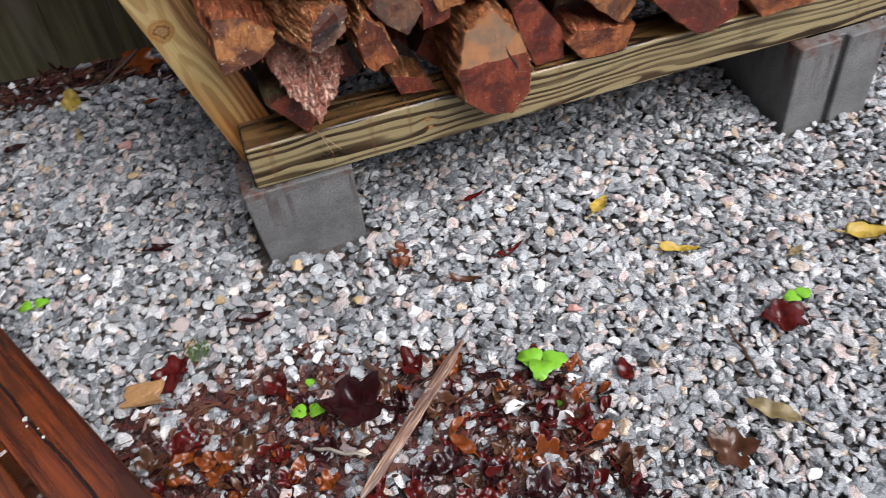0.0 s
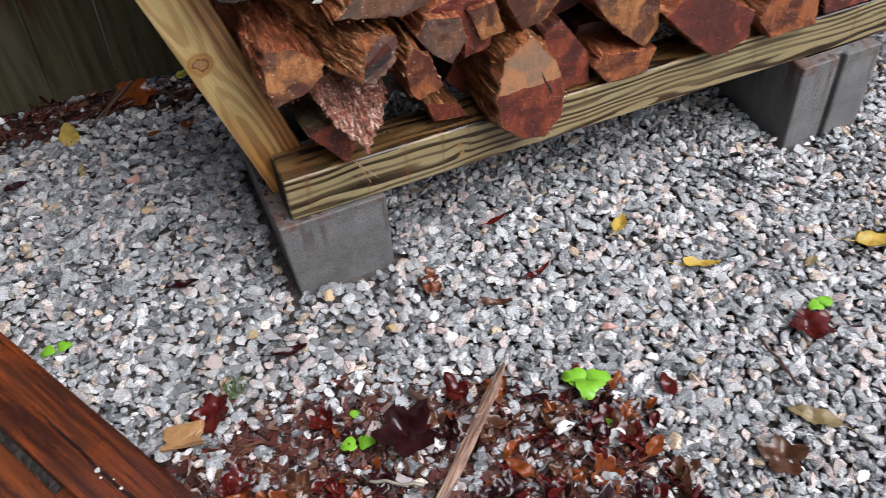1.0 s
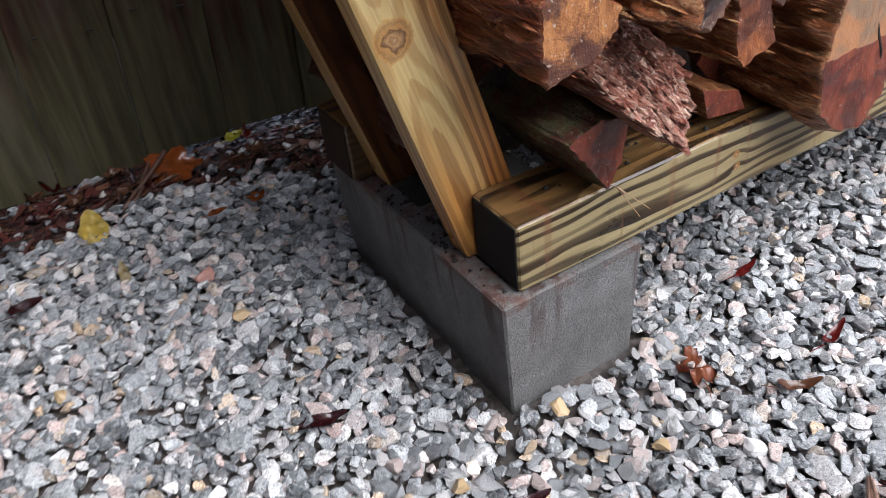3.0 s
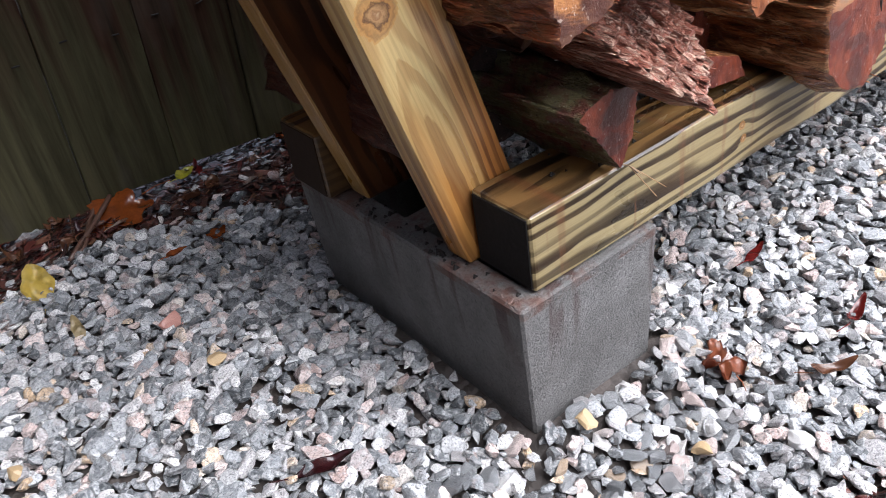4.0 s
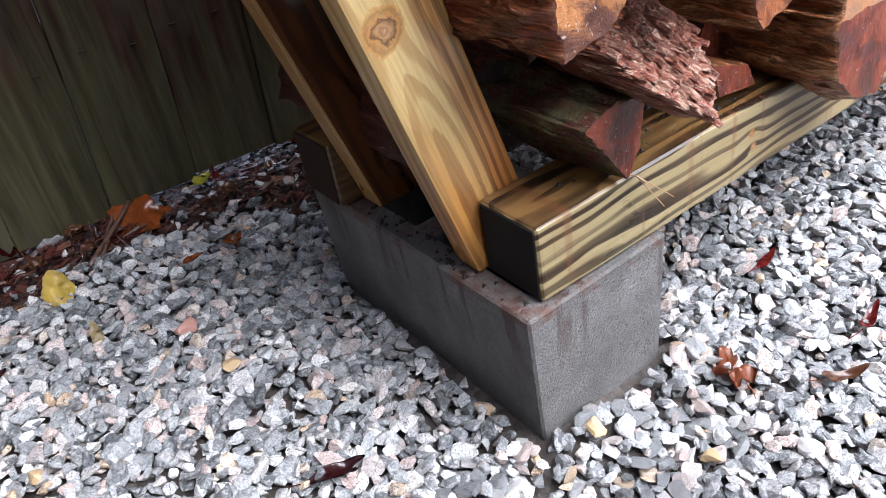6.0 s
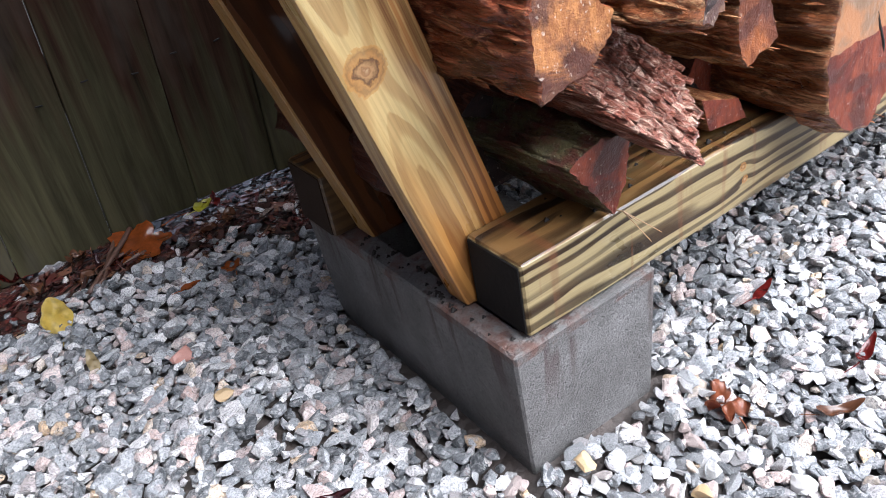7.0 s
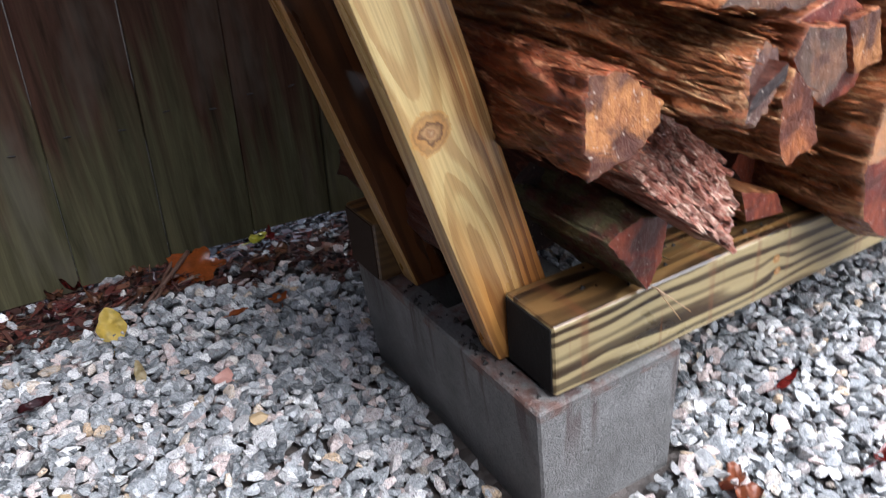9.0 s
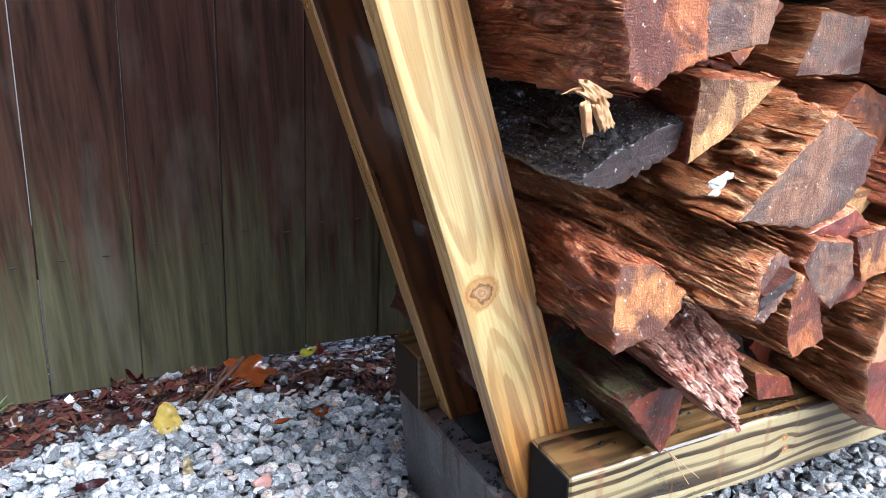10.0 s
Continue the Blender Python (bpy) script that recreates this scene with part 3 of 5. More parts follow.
# ---- firewood rack ----
def make_rack():
    rack = thing("firewood_rack", (0.008, -0.013, 0.203), "low firewood rack of wet pressure-treated timber on concrete blocks", "firewood rack")
    back = Matrix.Translation(-Vector(rack.location))
    turn = Matrix.Rotation(radians(-0.8), 4, "Z")
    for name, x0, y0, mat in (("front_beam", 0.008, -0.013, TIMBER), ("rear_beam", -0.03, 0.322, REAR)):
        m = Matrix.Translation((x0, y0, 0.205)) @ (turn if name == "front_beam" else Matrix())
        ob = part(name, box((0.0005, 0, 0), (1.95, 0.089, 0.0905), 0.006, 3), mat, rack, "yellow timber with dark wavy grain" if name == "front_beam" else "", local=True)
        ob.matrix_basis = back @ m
        part("beam_end", box((-0.001, 0.004, 0.004), (0.0012, 0.085, 0.0865), 0.0005, 1), BEAM_END if name == "front_beam" else REAR_END, ob, "weathered sawn end, blackened for wet and shade" if name == "front_beam" else "dark brown sawn end", local=True)
    for x0, y0, slope, mat, label in ((-0.001, 0.078, 0.287, POST, "golden pine upright with a knot"), (0.004, 0.282, 0.299, POST_SHADED, "pine upright with shade and a lit edge in its colour")):
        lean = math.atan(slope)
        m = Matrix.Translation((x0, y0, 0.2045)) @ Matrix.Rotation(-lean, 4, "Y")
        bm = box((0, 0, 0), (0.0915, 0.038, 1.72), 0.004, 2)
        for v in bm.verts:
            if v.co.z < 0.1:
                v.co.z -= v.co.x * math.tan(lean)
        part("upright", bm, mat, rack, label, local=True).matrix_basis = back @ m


make_rack()


# ---- firewood ----
def outline(prof, count):
    pts = [Vector((p[0], p[1])) for p in prof]
    total = sum((pts[i] - pts[i - 1]).length for i in range(len(pts)))
    out = []
    for i in range(len(pts)):
        a, b = pts[i], pts[(i + 1) % len(pts)]
        k = max(1, round(count * (b - a).length / total))
        out += [a.lerp(b, j / k) for j in range(k)]
    return out


def firewood(label, prof, y0, side, end, shred=0.004, ragged=0.006, slant=(0, 0), skew=(0, 0), length=0.46, fibres=0, seed=0, count=110, shrink=0.9, rings=46, end_bump=0.0012, knobs=0.0):
    pts = outline(prof, count)
    c = sum(pts, Vector((0, 0))) / len(pts)
    base = min(p.y for p in pts)
    ob = thing("firewood_log", (c.x, y0, base), label, "firewood log", "stacked firewood")
    n = len(pts)

    def place(p, t, inner=1.0):
        s = 1 - (1 - shrink) * t
        q = c + (p - c) * s * inner
        y = y0 + slant[0] * (q.x - c.x) + slant[1] * (q.y - c.y) + (length - (slant[0] * (q.x - c.x) + slant[1] * (q.y - c.y))) * t
        return Vector((q.x + skew[0] * t, y, q.y + skew[1] * t))

    bm = bmesh.new()
    grid = []
    for k in range(rings + 1):
        t = (k / rings) ** 1.35
        ring = []
        for i, p in enumerate(pts):
            v = place(p, t, 0.962 if k == 0 and ragged < 0.01 else 1.0)
            q = (p - c)
            out = Vector((q.x, 0, q.y)).normalized()
            g = 0.6 - 2.0 * abs(noise.noise(Vector((p.x * 62, v.y * 11, p.y * 62 + seed)))) + 0.8 * noise.noise(Vector((p.x * 190, v.y * 22, p.y * 190 + seed)))
            lump = noise.noise(Vector((p.x * 20, v.y * 14, p.y * 20 + seed * 2)))
            slab = math.floor(2.6 * noise.noise(Vector((p.x * 38, v.y * 13, p.y * 38 + seed * 3))) + 0.5) * 0.75
            near = 0.25 + 0.75 * step(t * length / 0.04)
            v += out * shred * (1.25 * g + 0.9 * lump + slab) * near
            if knobs:
                v += out * knobs * (noise.noise(Vector((p.x * 130, v.y * 95, p.y * 130 + seed))) + 0.7 * abs(noise.noise(Vector((p.x * 260, v.y * 210, p.y * 260 + seed)))))
            if k == 0:
                v.y += (ragged if ragged > 0.01 else ragged * 0.3) * (noise.noise(Vector((p.x * 140, seed, p.y * 140))) + 0.5 * noise.noise(Vector((p.x * 330, seed, p.y * 330))))
            ring.append(bm.verts.new(v))
        grid.append(ring)
    for a, b in zip(grid, grid[1:]):
        for i in range(n):
            bm.faces.new((a[i], a[(i + 1) % n], b[(i + 1) % n], b[i]))
    bm.faces.new(grid[-1])
    front = [v.co.copy() for v in grid[0]]
    part("split_side", bm, side, ob, smooth=True)
    bm = bmesh.new()
    rows = [[bm.verts.new(v) for v in front]]
    for inner in (0.93, 0.84, 0.72, 0.58, 0.44, 0.3, 0.16, 0.06):
        row = []
        for i, p in enumerate(pts):
            v = place(p, 0, inner)
            if ragged > 0.01:
                g = 1.2 * noise.noise(Vector((v.x * 150, seed, v.z * 30))) + 0.9 * noise.noise(Vector((v.x * 330, seed, v.z * 60)))
            else:
                g = noise.noise(Vector((v.x * 60, seed, v.z * 60))) + 0.7 * noise.noise(Vector((v.x * 170, seed, v.z * 170)))
            edge = front[i].y - place(p, 0).y
            v = v if ragged > 0.01 else place(p, 0, inner * 0.962)
            v.y += end_bump * g + edge * (0.35 if inner > 0.9 else 0.0)
            o0 = place(p, 0, 1.0 if ragged > 0.01 else 0.962)
            d = Vector((front[i].x - o0.x, 0, front[i].z - o0.z))
            row.append(bm.verts.new(v + d * (0.45 if inner > 0.9 else 0.1 if inner > 0.8 else 0.0)))
        rows.append(row)
    for a, b in zip(rows, rows[1:]):
        for i in range(n):
            bm.faces.new((a[i], a[(i + 1) % n], b[(i + 1) % n], b[i]))
    bm.faces.new(rows[-1])
    part("cut_end", bm, end, ob, smooth=True)
    r2 = random.Random(seed + 50)
    if ragged > 0.01:
        # a torn end: bundles of fibre that break off at uneven lengths
        bms = []
        lo = (min(p.x for p in pts), min(p.y for p in pts))
        hi = (max(p.x for p in pts), max(p.y for p in pts))
        x = lo[0]
        while x < hi[0]:
            z = lo[1]
            while z < hi[1]:
                q = Vector((x + r2.uniform(-0.003, 0.003), z + r2.uniform(-0.003, 0.003)))
                inside = False
                for a, b in zip(pts, pts[1:] + pts[:1]):
                    if (a.y > q.y) != (b.y > q.y) and q.x < (b.x - a.x) * (q.y - a.y) / (b.y - a.y) + a.x:
                        inside = not inside
                if inside:
                    ye = y0 + slant[0] * (q.x - c.x) + slant[1] * (q.y - c.y) + 0.012 * noise.noise(Vector((q.x * 70, q.y * 70, seed))) + r2.uniform(-0.005, 0.003)
                    w = r2.uniform(0.0034, 0.0058)
                    drop = slant[1] * 0.2
                    e = Vector((q.x + r2.uniform(-0.002, 0.002), ye - r2.uniform(0.003, 0.008), q.y - 0.006 * drop - r2.uniform(0, 0.003)))
                    m1 = Vector((q.x + r2.uniform(-0.0015, 0.0015), ye + 0.004, q.y))
                    bms.append(tube([(q.x, ye + 0.06, q.y), (q.x, ye + 0.028, q.y), m1, e], [w, w, w * 0.8, w * r2.uniform(0.45, 0.75)], 5, 0.5, r2.random() * 9))
                z += 0.0062
            x += 0.0058
        tagged(part("torn_fibre", merge(bms), side, ob, "torn fibre bundles at the broken end"), kind="stuff")
    if fibres:
        bms = []
        for _ in range(int(fibres * 2.2)):
            i = r2.randrange(n)
            p, t0 = pts[i], r2.random() ** 1.7 * 0.7
            o = Vector((p.x - c.x, 0, p.y - c.y)).normalized()
            side_way = Vector((-o.z, 0, o.x))
            ln = r2.uniform(0.02, 0.085) / length
            w = r2.uniform(0.0009, 0.0030)
            drift = r2.uniform(-0.006, 0.006)
            pth = []
            for k in range(5):
                u = k / 4
                v = place(p, max(0.0, t0 + ln * u)) + side_way * (drift * u + r2.uniform(-0.0008, 0.0008)) + o * (shred * 0.35 + (1 - u) ** 2 * r2.uniform(0, 0.003))
                pth.append(v)
            if t0 < 0.03:
                pth[0].y -= r2.uniform(0.0, 0.012)
            bms.append(tube(pth, [w * 0.15, w * 0.8, w, w * 0.8, w * 0.2], 4, 0.4, r2.random() * 9))
        tagged(part("splinter_fringe", merge(bms), side, ob, "torn fibres along the split face"), kind="stuff")
    return ob


firewood("dark red wedge of firewood with mossy top on the front beam", [(0.068, 0.378), (0.114, 0.392), (0.155, 0.382), (0.145, 0.335), (0.126, 0.299), (0.10, 0.335)], -0.024, MOSSY, END_MAROON, 0.0055, 0.006, fibres=30, seed=1, skew=(-0.02, 0.0))
firewood("torn pink-brown log with a shredded pointed tip", [(0.088, 0.450), (0.118, 0.484), (0.165, 0.488), (0.206, 0.436), (0.186, 0.412), (0.142, 0.384), (0.114, 0.41)], -0.035, SIDE_PINK, SIDE_PINK, 0.004, 0.014, slant=(0.1, 1.4), fibres=110, seed=2, end_bump=0.0042, skew=(0.0, 0.01))
firewood("split red log with a tan sawn end and dark bark edge", [(0.016, 0.545), (0.024, 0.566), (0.067, 0.556), (0.112, 0.521), (0.106, 0.502), (0.073, 0.480), (0.016, 0.470)], -0.055, SIDE_RED, END_TAN, 0.0075, 0.006, slant=(0.05, 0.1), fibres=70, seed=3, skew=(-0.012, 0.012))
firewood("triangular split log with a pale sawn end", [(0.106, 0.738), (0.214, 0.729), (0.151, 0.679), (0.100, 0.653)], -0.045, SIDE_RED, END_PALE, 0.003, 0.003, seed=4, fibres=30, skew=(0.10, 0.0))
firewood("log with wet black bark and a dark end", [(-0.018, 0.648), (0.03, 0.672), (0.075, 0.690), (0.110, 0.695), (0.098, 0.666), (0.05, 0.646), (0.010, 0.637)], -0.03, BARK, END_DARK, 0.004, 0.003, seed=5, skew=(-0.035, 0.05), shrink=1.75, count=230, rings=150, knobs=0.0055)
firewood("large split log with a brown sawn end, stringy side", [(-0.034, 0.82), (-0.022, 0.752), (-0.007, 0.742), (0.060, 0.764), (0.056, 0.82), (0.03, 0.87), (-0.02, 0.875)], -0.1, SIDE_RED, END_ORANGE, 0.009, 0.006, fibres=160, seed=6, skew=(-0.05, 0.0), shrink=1.3)
firewood("split log with a grey-brown sawn end beside a redder one", [(0.066, 0.764), (0.142, 0.772), (0.150, 0.815), (0.12, 0.86), (0.064, 0.855)], -0.088, SIDE_RED, END_GREY, 0.005, 0.004, fibres=40, seed=26)
firewood("broad split log with a grey-brown weathered end", [(0.246, 0.702), (0.314, 0.668), (0.309, 0.625), (0.267, 0.587), (0.233, 0.583), (0.129, 0.603), (0.20, 0.664)], -0.09, SIDE_TAN, END_GREY, 0.008, 0.006, fibres=60, seed=7)
firewood("long shredded log with stringy orange-brown fibres", [(0.150, 0.502), (0.160, 0.538), (0.200, 0.566), (0.224, 0.540), (0.212, 0.512), (0.165, 0.494)], -0.095, SIDE_TAN, END_GREY, 0.009, 0.008, slant=(0.3, 0.2), fibres=170, seed=8, skew=(-0.15, 0.07), shrink=1.9)
firewood("small split log with an orange end edged in bark", [(0.227, 0.502), (0.244, 0.525), (0.270, 0.500), (0.291, 0.440), (0.246, 0.424), (0.232, 0.45)], -0.085, SIDE_TAN, END_ORANGE, 0.005, 0.004, fibres=40, seed=9)
firewood("split log with a smooth grey-brown end", [(0.256, 0.530), (0.276, 0.557), (0.332, 0.545), (0.344, 0.501), (0.314, 0.466), (0.281, 0.492)], -0.07, SIDE_RED, END_GREY, 0.003, 0.003, fibres=10, seed=10)
firewood("thin split slat of firewood lying on the beam", [(0.287, 0.356), (0.351, 0.334), (0.368, 0.303), (0.301, 0.312)], 0.0, SIDE_TAN, END_MAROON, 0.002, 0.003, seed=11)
firewood("heavy split log with a cracked, half-wet maroon end", [(0.388, 0.372), (0.405, 0.452), (0.455, 0.480), (0.503, 0.425), (0.522, 0.366), (0.519, 0.300), (0.485, 0.264), (0.436, 0.278), (0.398, 0.312)], -0.08, SIDE_TAN, END_WET, 0.006, 0.006, fibres=60, seed=12)
firewood("split log with an orange sawn end on the beam", [(0.611, 0.345), (0.634, 0.364), (0.696, 0.353), (0.750, 0.346), (0.736, 0.300), (0.692, 0.298), (0.647, 0.300)], -0.03, SIDE_RED, END_ORANGE, 0.004, 0.005, fibres=15, seed=13)
firewood("dark split log behind a paler one", [(0.514, 0.433), (0.552, 0.449), (0.612, 0.366), (0.618, 0.300), (0.56, 0.300), (0.535, 0.362)], -0.01, SIDE_DARK, END_MAROON, 0.004, 0.005, seed=14)
firewood("split log with a tan wedge-shaped end", [(0.59, 0.50), (0.64, 0.424), (0.723, 0.352), (0.749, 0.385), (0.745, 0.455), (0.68, 0.52)], -0.03, SIDE_RED, END_TAN, 0.004, 0.005, fibres=15, seed=15)
firewood("split log with a frayed bark edge and brown end", [(0.745, 0.42), (0.82, 0.345), (0.872, 0.299), (0.901, 0.298), (0.955, 0.318), (0.955, 0.372), (0.886, 0.42), (0.80, 0.46)], -0.05, SIDE_RED, END_MAROON, 0.005, 0.006, fibres=40, seed=16)
firewood("split log with a reddish-brown sawn end", [(0.973, 0.345), (1.010, 0.299), (1.125, 0.299), (1.115, 0.36), (1.06, 0.41), (0.995, 0.40)], -0.05, SIDE_RED, END_ORANGE, 0.004, 0.005, fibres=15, seed=17)
firewood("split log with a dark red end on the beam", [(1.145, 0.345), (1.165, 0.299), (1.265, 0.299), (1.35, 0.30), (1.33, 0.37), (1.24, 0.40)], -0.03, SIDE_DARK, END_MAROON, 0.004, 0.005, fibres=10, seed=18)
firewood("split log with a maroon end in the second row", [(0.273, 0.555), (0.355, 0.575), (0.41, 0.53), (0.392, 0.462), (0.345, 0.455), (0.352, 0.50)], -0.05, SIDE_RED, END_MAROON, 0.004, 0.004, fibres=15, seed=19)
firewood("split log with a tan end in the second row", [(0.415, 0.548), (0.51, 0.56), (0.52, 0.52), (0.487, 0.490), (0.448, 0.482)], -0.06, SIDE_TAN, END_TAN, 0.004, 0.004, fibres=15, seed=20)


firewood("thin dark grey splinter of firewood jutting from the stack", [(0.152, 0.507), (0.162, 0.527), (0.203, 0.546), (0.202, 0.531)], -0.108, SIDE_DARK, END_DARK, 0.0015, 0.003, seed=21, length=0.2)
firewood("split log with a pale yellow-brown sawn end", [(0.310, 0.556), (0.349, 0.600), (0.426, 0.580), (0.385, 0.545)], -0.025, SIDE_TAN, END_PALE, 0.004, 0.004, fibres=20, seed=22)
firewood("small split log with a brown sawn end", [(0.350, 0.545), (0.398, 0.550), (0.418, 0.490), (0.372, 0.486)], -0.06, SIDE_RED, END_TAN, 0.004, 0.004, fibres=20, seed=23)


def random_log(x, z, r, y0, seed, side, end, label):
    r2 = random.Random(seed)
    k = r2.choice((3, 4, 4, 5))
    a0 = r2.uniform(0, 6.28)
    prof = []
    for i in range(k):
        a = a0 - 2 * math.pi * (i + r2.uniform(-0.18, 0.18)) / k
        q = r * r2.uniform(0.85, 1.15)
        prof.append((x + q * math.cos(a), z + 0.8 * q * math.sin(a)))
    firewood(label, prof, y0, side, end, 0.0055, 0.007, fibres=16, seed=seed, count=44, rings=16, length=0.43)


# dark logs added in the stack's deep gaps as shade, and the courses above
seed = 100
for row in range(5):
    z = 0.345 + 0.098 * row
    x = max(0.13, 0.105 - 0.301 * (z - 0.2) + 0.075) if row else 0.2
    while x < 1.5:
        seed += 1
        random_log(x, z, rnd.uniform(0.048, 0.06), rnd.uniform(0.055, 0.10), seed, rnd.choice((SIDE_DARK, SIDE_RED, SIDE_DARK)), rnd.choice((END_DARK, END_MAROON, END_GREY)), "added filler log set back to keep gaps in the stack dark")
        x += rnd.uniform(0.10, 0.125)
# near-black fillers low down, added where the gaps hold only shade
low = random.Random(77)
random_log(0.100, 0.405, 0.044, 0.125, 803, SIDE_DARK, END_DARK, "added near-black filler log for the shaded gaps low in the stack")
firewood("added near-black filler log for the shaded gaps low in the stack", [(0.0, 0.299), (0.118, 0.297), (0.112, 0.372), (0.015, 0.38)], 0.122, SIDE_DARK, END_DARK, 0.004, 0.004, seed=804, length=0.38, count=60, rings=20)
random_log(0.098, 0.352, 0.046, 0.135, 801, SIDE_DARK, END_DARK, "added near-black filler log for the shaded gaps low in the stack")
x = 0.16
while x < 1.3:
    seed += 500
    random_log(x, 0.350, low.uniform(0.045, 0.052), low.uniform(0.10, 0.15), seed, SIDE_DARK, END_DARK, "added near-black filler log for the shaded gaps low in the stack")
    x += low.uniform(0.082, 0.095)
seed = 190
for x, z, r in ((0.20, 0.79, 0.06), (0.33, 0.755, 0.062), (0.40, 0.66, 0.06), (0.45, 0.60, 0.055), (0.47, 0.74, 0.065), (0.55, 0.63, 0.06), (0.62, 0.74, 0.065), (0.68, 0.60, 0.06), (0.76, 0.70, 0.065),
                (0.80, 0.53, 0.058), (0.90, 0.62, 0.065), (0.93, 0.50, 0.06), (1.04, 0.56, 0.065), (1.06, 0.46, 0.05), (1.18, 0.50, 0.06), (1.3, 0.46, 0.06), (1.2, 0.62, 0.06),
                (-0.02, 0.93, 0.062), (0.12, 0.93, 0.062), (0.26, 0.90, 0.065), (0.40, 0.88, 0.065), (0.55, 0.87, 0.065), (0.70, 0.85, 0.065), (0.86, 0.80, 0.065), (1.02, 0.72, 0.065)):
    seed += 1
    random_log(x, z, r, rnd.uniform(-0.07, 0.0), seed, rnd.choice((SIDE_RED, SIDE_TAN, SIDE_RED, SIDE_DARK)), rnd.choice((END_TAN, END_ORANGE, END_MAROON, END_GREY, END_PALE)), "split log with a rough sawn end in the upper courses")


# unseen courses piled on top so that the stack shades the fence
for row in range(9):
    z = 0.985 + 0.095 * row
    x = -0.075 - 0.029 * row
    while x < 1.45:
        seed += 1
        random_log(x, z + rnd.uniform(-0.012, 0.012), rnd.uniform(0.055, 0.066), rnd.uniform(-0.05, 0.03), seed, rnd.choice((SIDE_RED, SIDE_TAN, SIDE_DARK)), rnd.choice((END_TAN, END_MAROON, END_GREY)), "unseen log course added on top to shade the fence")
        x += rnd.uniform(0.115, 0.135)


# ---- slatted wooden platform ----
def make_deck():
    along, across = Vector((0.469, -0.883, 0)), Vector((0.883, 0.469, 0))
    origin = across * -0.4695
    m = Matrix.Translation((origin.x, origin.y, 0.27)) @ Matrix.Rotation(math.atan2(along.y, along.x), 4, "Z")
    deck = thing("wooden_platform", (0, 0, 0), "low slatted platform of wet red-brown stained boards", "wooden platform")
    # local x runs along the boards, local y falls away from the gravel
    y = 0.0
    for k, w in enumerate((0.0925, 0.092, 0.092, 0.092, 0.092, 0.092)):
        ob = part("slat", box((-0.80, -w, -0.038), (1.15, 0, 0), 0.005, 3), DECK_CRACKED if k == 0 else DECK, deck, local=True)
        ob.matrix_basis = m @ Matrix.Translation((rnd.uniform(-0.01, 0.01), y, 0))
        y -= w + 0.0135
    for s in (-0.7, 0.18, 1.05):
        part("joist", box((s - 0.019, y + 0.02, -0.125), (s + 0.019, -0.035, -0.039), 0.003, 1), DECK, deck, local=True).matrix_basis = m
        for yy in (y + 0.05, -0.09):
            part("leg", box((s - 0.045, yy - 0.045, -0.34), (s + 0.045, yy + 0.045, -0.126), 0.004, 1), DECK, deck, local=True).matrix_basis = m


make_deck()


# ---- leaves and small things ----
def leaf(shape, x, y, z, size, turn, mat, label, category="leaf", tilt=(0, 0), curl=0.25, seed=0, group="fallen leaves", stem=True, name="fallen_leaf", aspect=1.0, crumple=0.12):
    """A curled leaf with a thickness of its own; shape: lobed, oval or willow."""
    ob = thing(name, (x, y, z), label, category, group)
    ob.rotation_euler = (radians(tilt[0]), radians(tilt[1]), radians(turn))
    bm = bmesh.new()
    count, rows = (40, 5) if shape == "lobed" else (24, 5)
    grid = [[bm.verts.new((0, 0, 0))]]
    for k in range(1, rows + 1):
        row = []
        for i in range(count):
            a = 2 * math.pi * i / count
            if shape == "lobed":
                r = (0.66 + 0.34 * abs(math.cos(2.5 * a)) ** 1.3) * (1 + 0.10 * math.cos(a)) + 0.05 * math.sin(17 * a + seed) + 0.04 * math.sin(3 * a + seed)
                px, py = r * math.cos(a), r * math.sin(a)
            else:
                wide = 0.5 if shape == "oval" else 0.26
                px, py = math.cos(a) * (1 + 0.02 * math.sin(9 * a)), wide * aspect * math.sin(a) * (1 - 0.35 * math.cos(a)) * (1 + 0.06 * math.sin(7 * a + seed))
            f = k / rows
            px, py = px * f * size * 0.5, py * f * size * 0.5
            zz = curl * (py * py * 3 + px * px * 0.8) / size + crumple * size * noise.noise(Vector((px / size * 3.5, py / size * 3.5, seed))) + 0.02 * size * abs(math.sin(py / size * 9))
            row.append(bm.verts.new((px, py, zz)))
        grid.append(row)
    for i in range(count):
        bm.faces.new((grid[0][0], grid[1][i], grid[1][(i + 1) % count]))
        for k in range(1, rows):
            bm.faces.new((grid[k][i], grid[k + 1][i], grid[k + 1][(i + 1) % count], grid[k][(i + 1) % count]))
    bmesh.ops.solidify(bm, geom=bm.faces[:], thickness=0.0006)
    bmesh.ops.translate(bm, verts=bm.verts, vec=Vector((x, y, z)))
    part("blade", bm, mat, ob, smooth=True)
    if stem:
        ln = size * 0.45
        part("stem", tube([(x - size * 0.42, y, z + 0.001), (x - size * 0.42 - ln * 0.5, y + ln * 0.1, z + 0.003), (x - size * 0.42 - ln, y + ln * 0.3, z + 0.002)], [0.0009, 0.0007, 0.0006], 5), mat, ob)
    return ob


def on(x, y, up=0.008):
    return height(x, y) + up


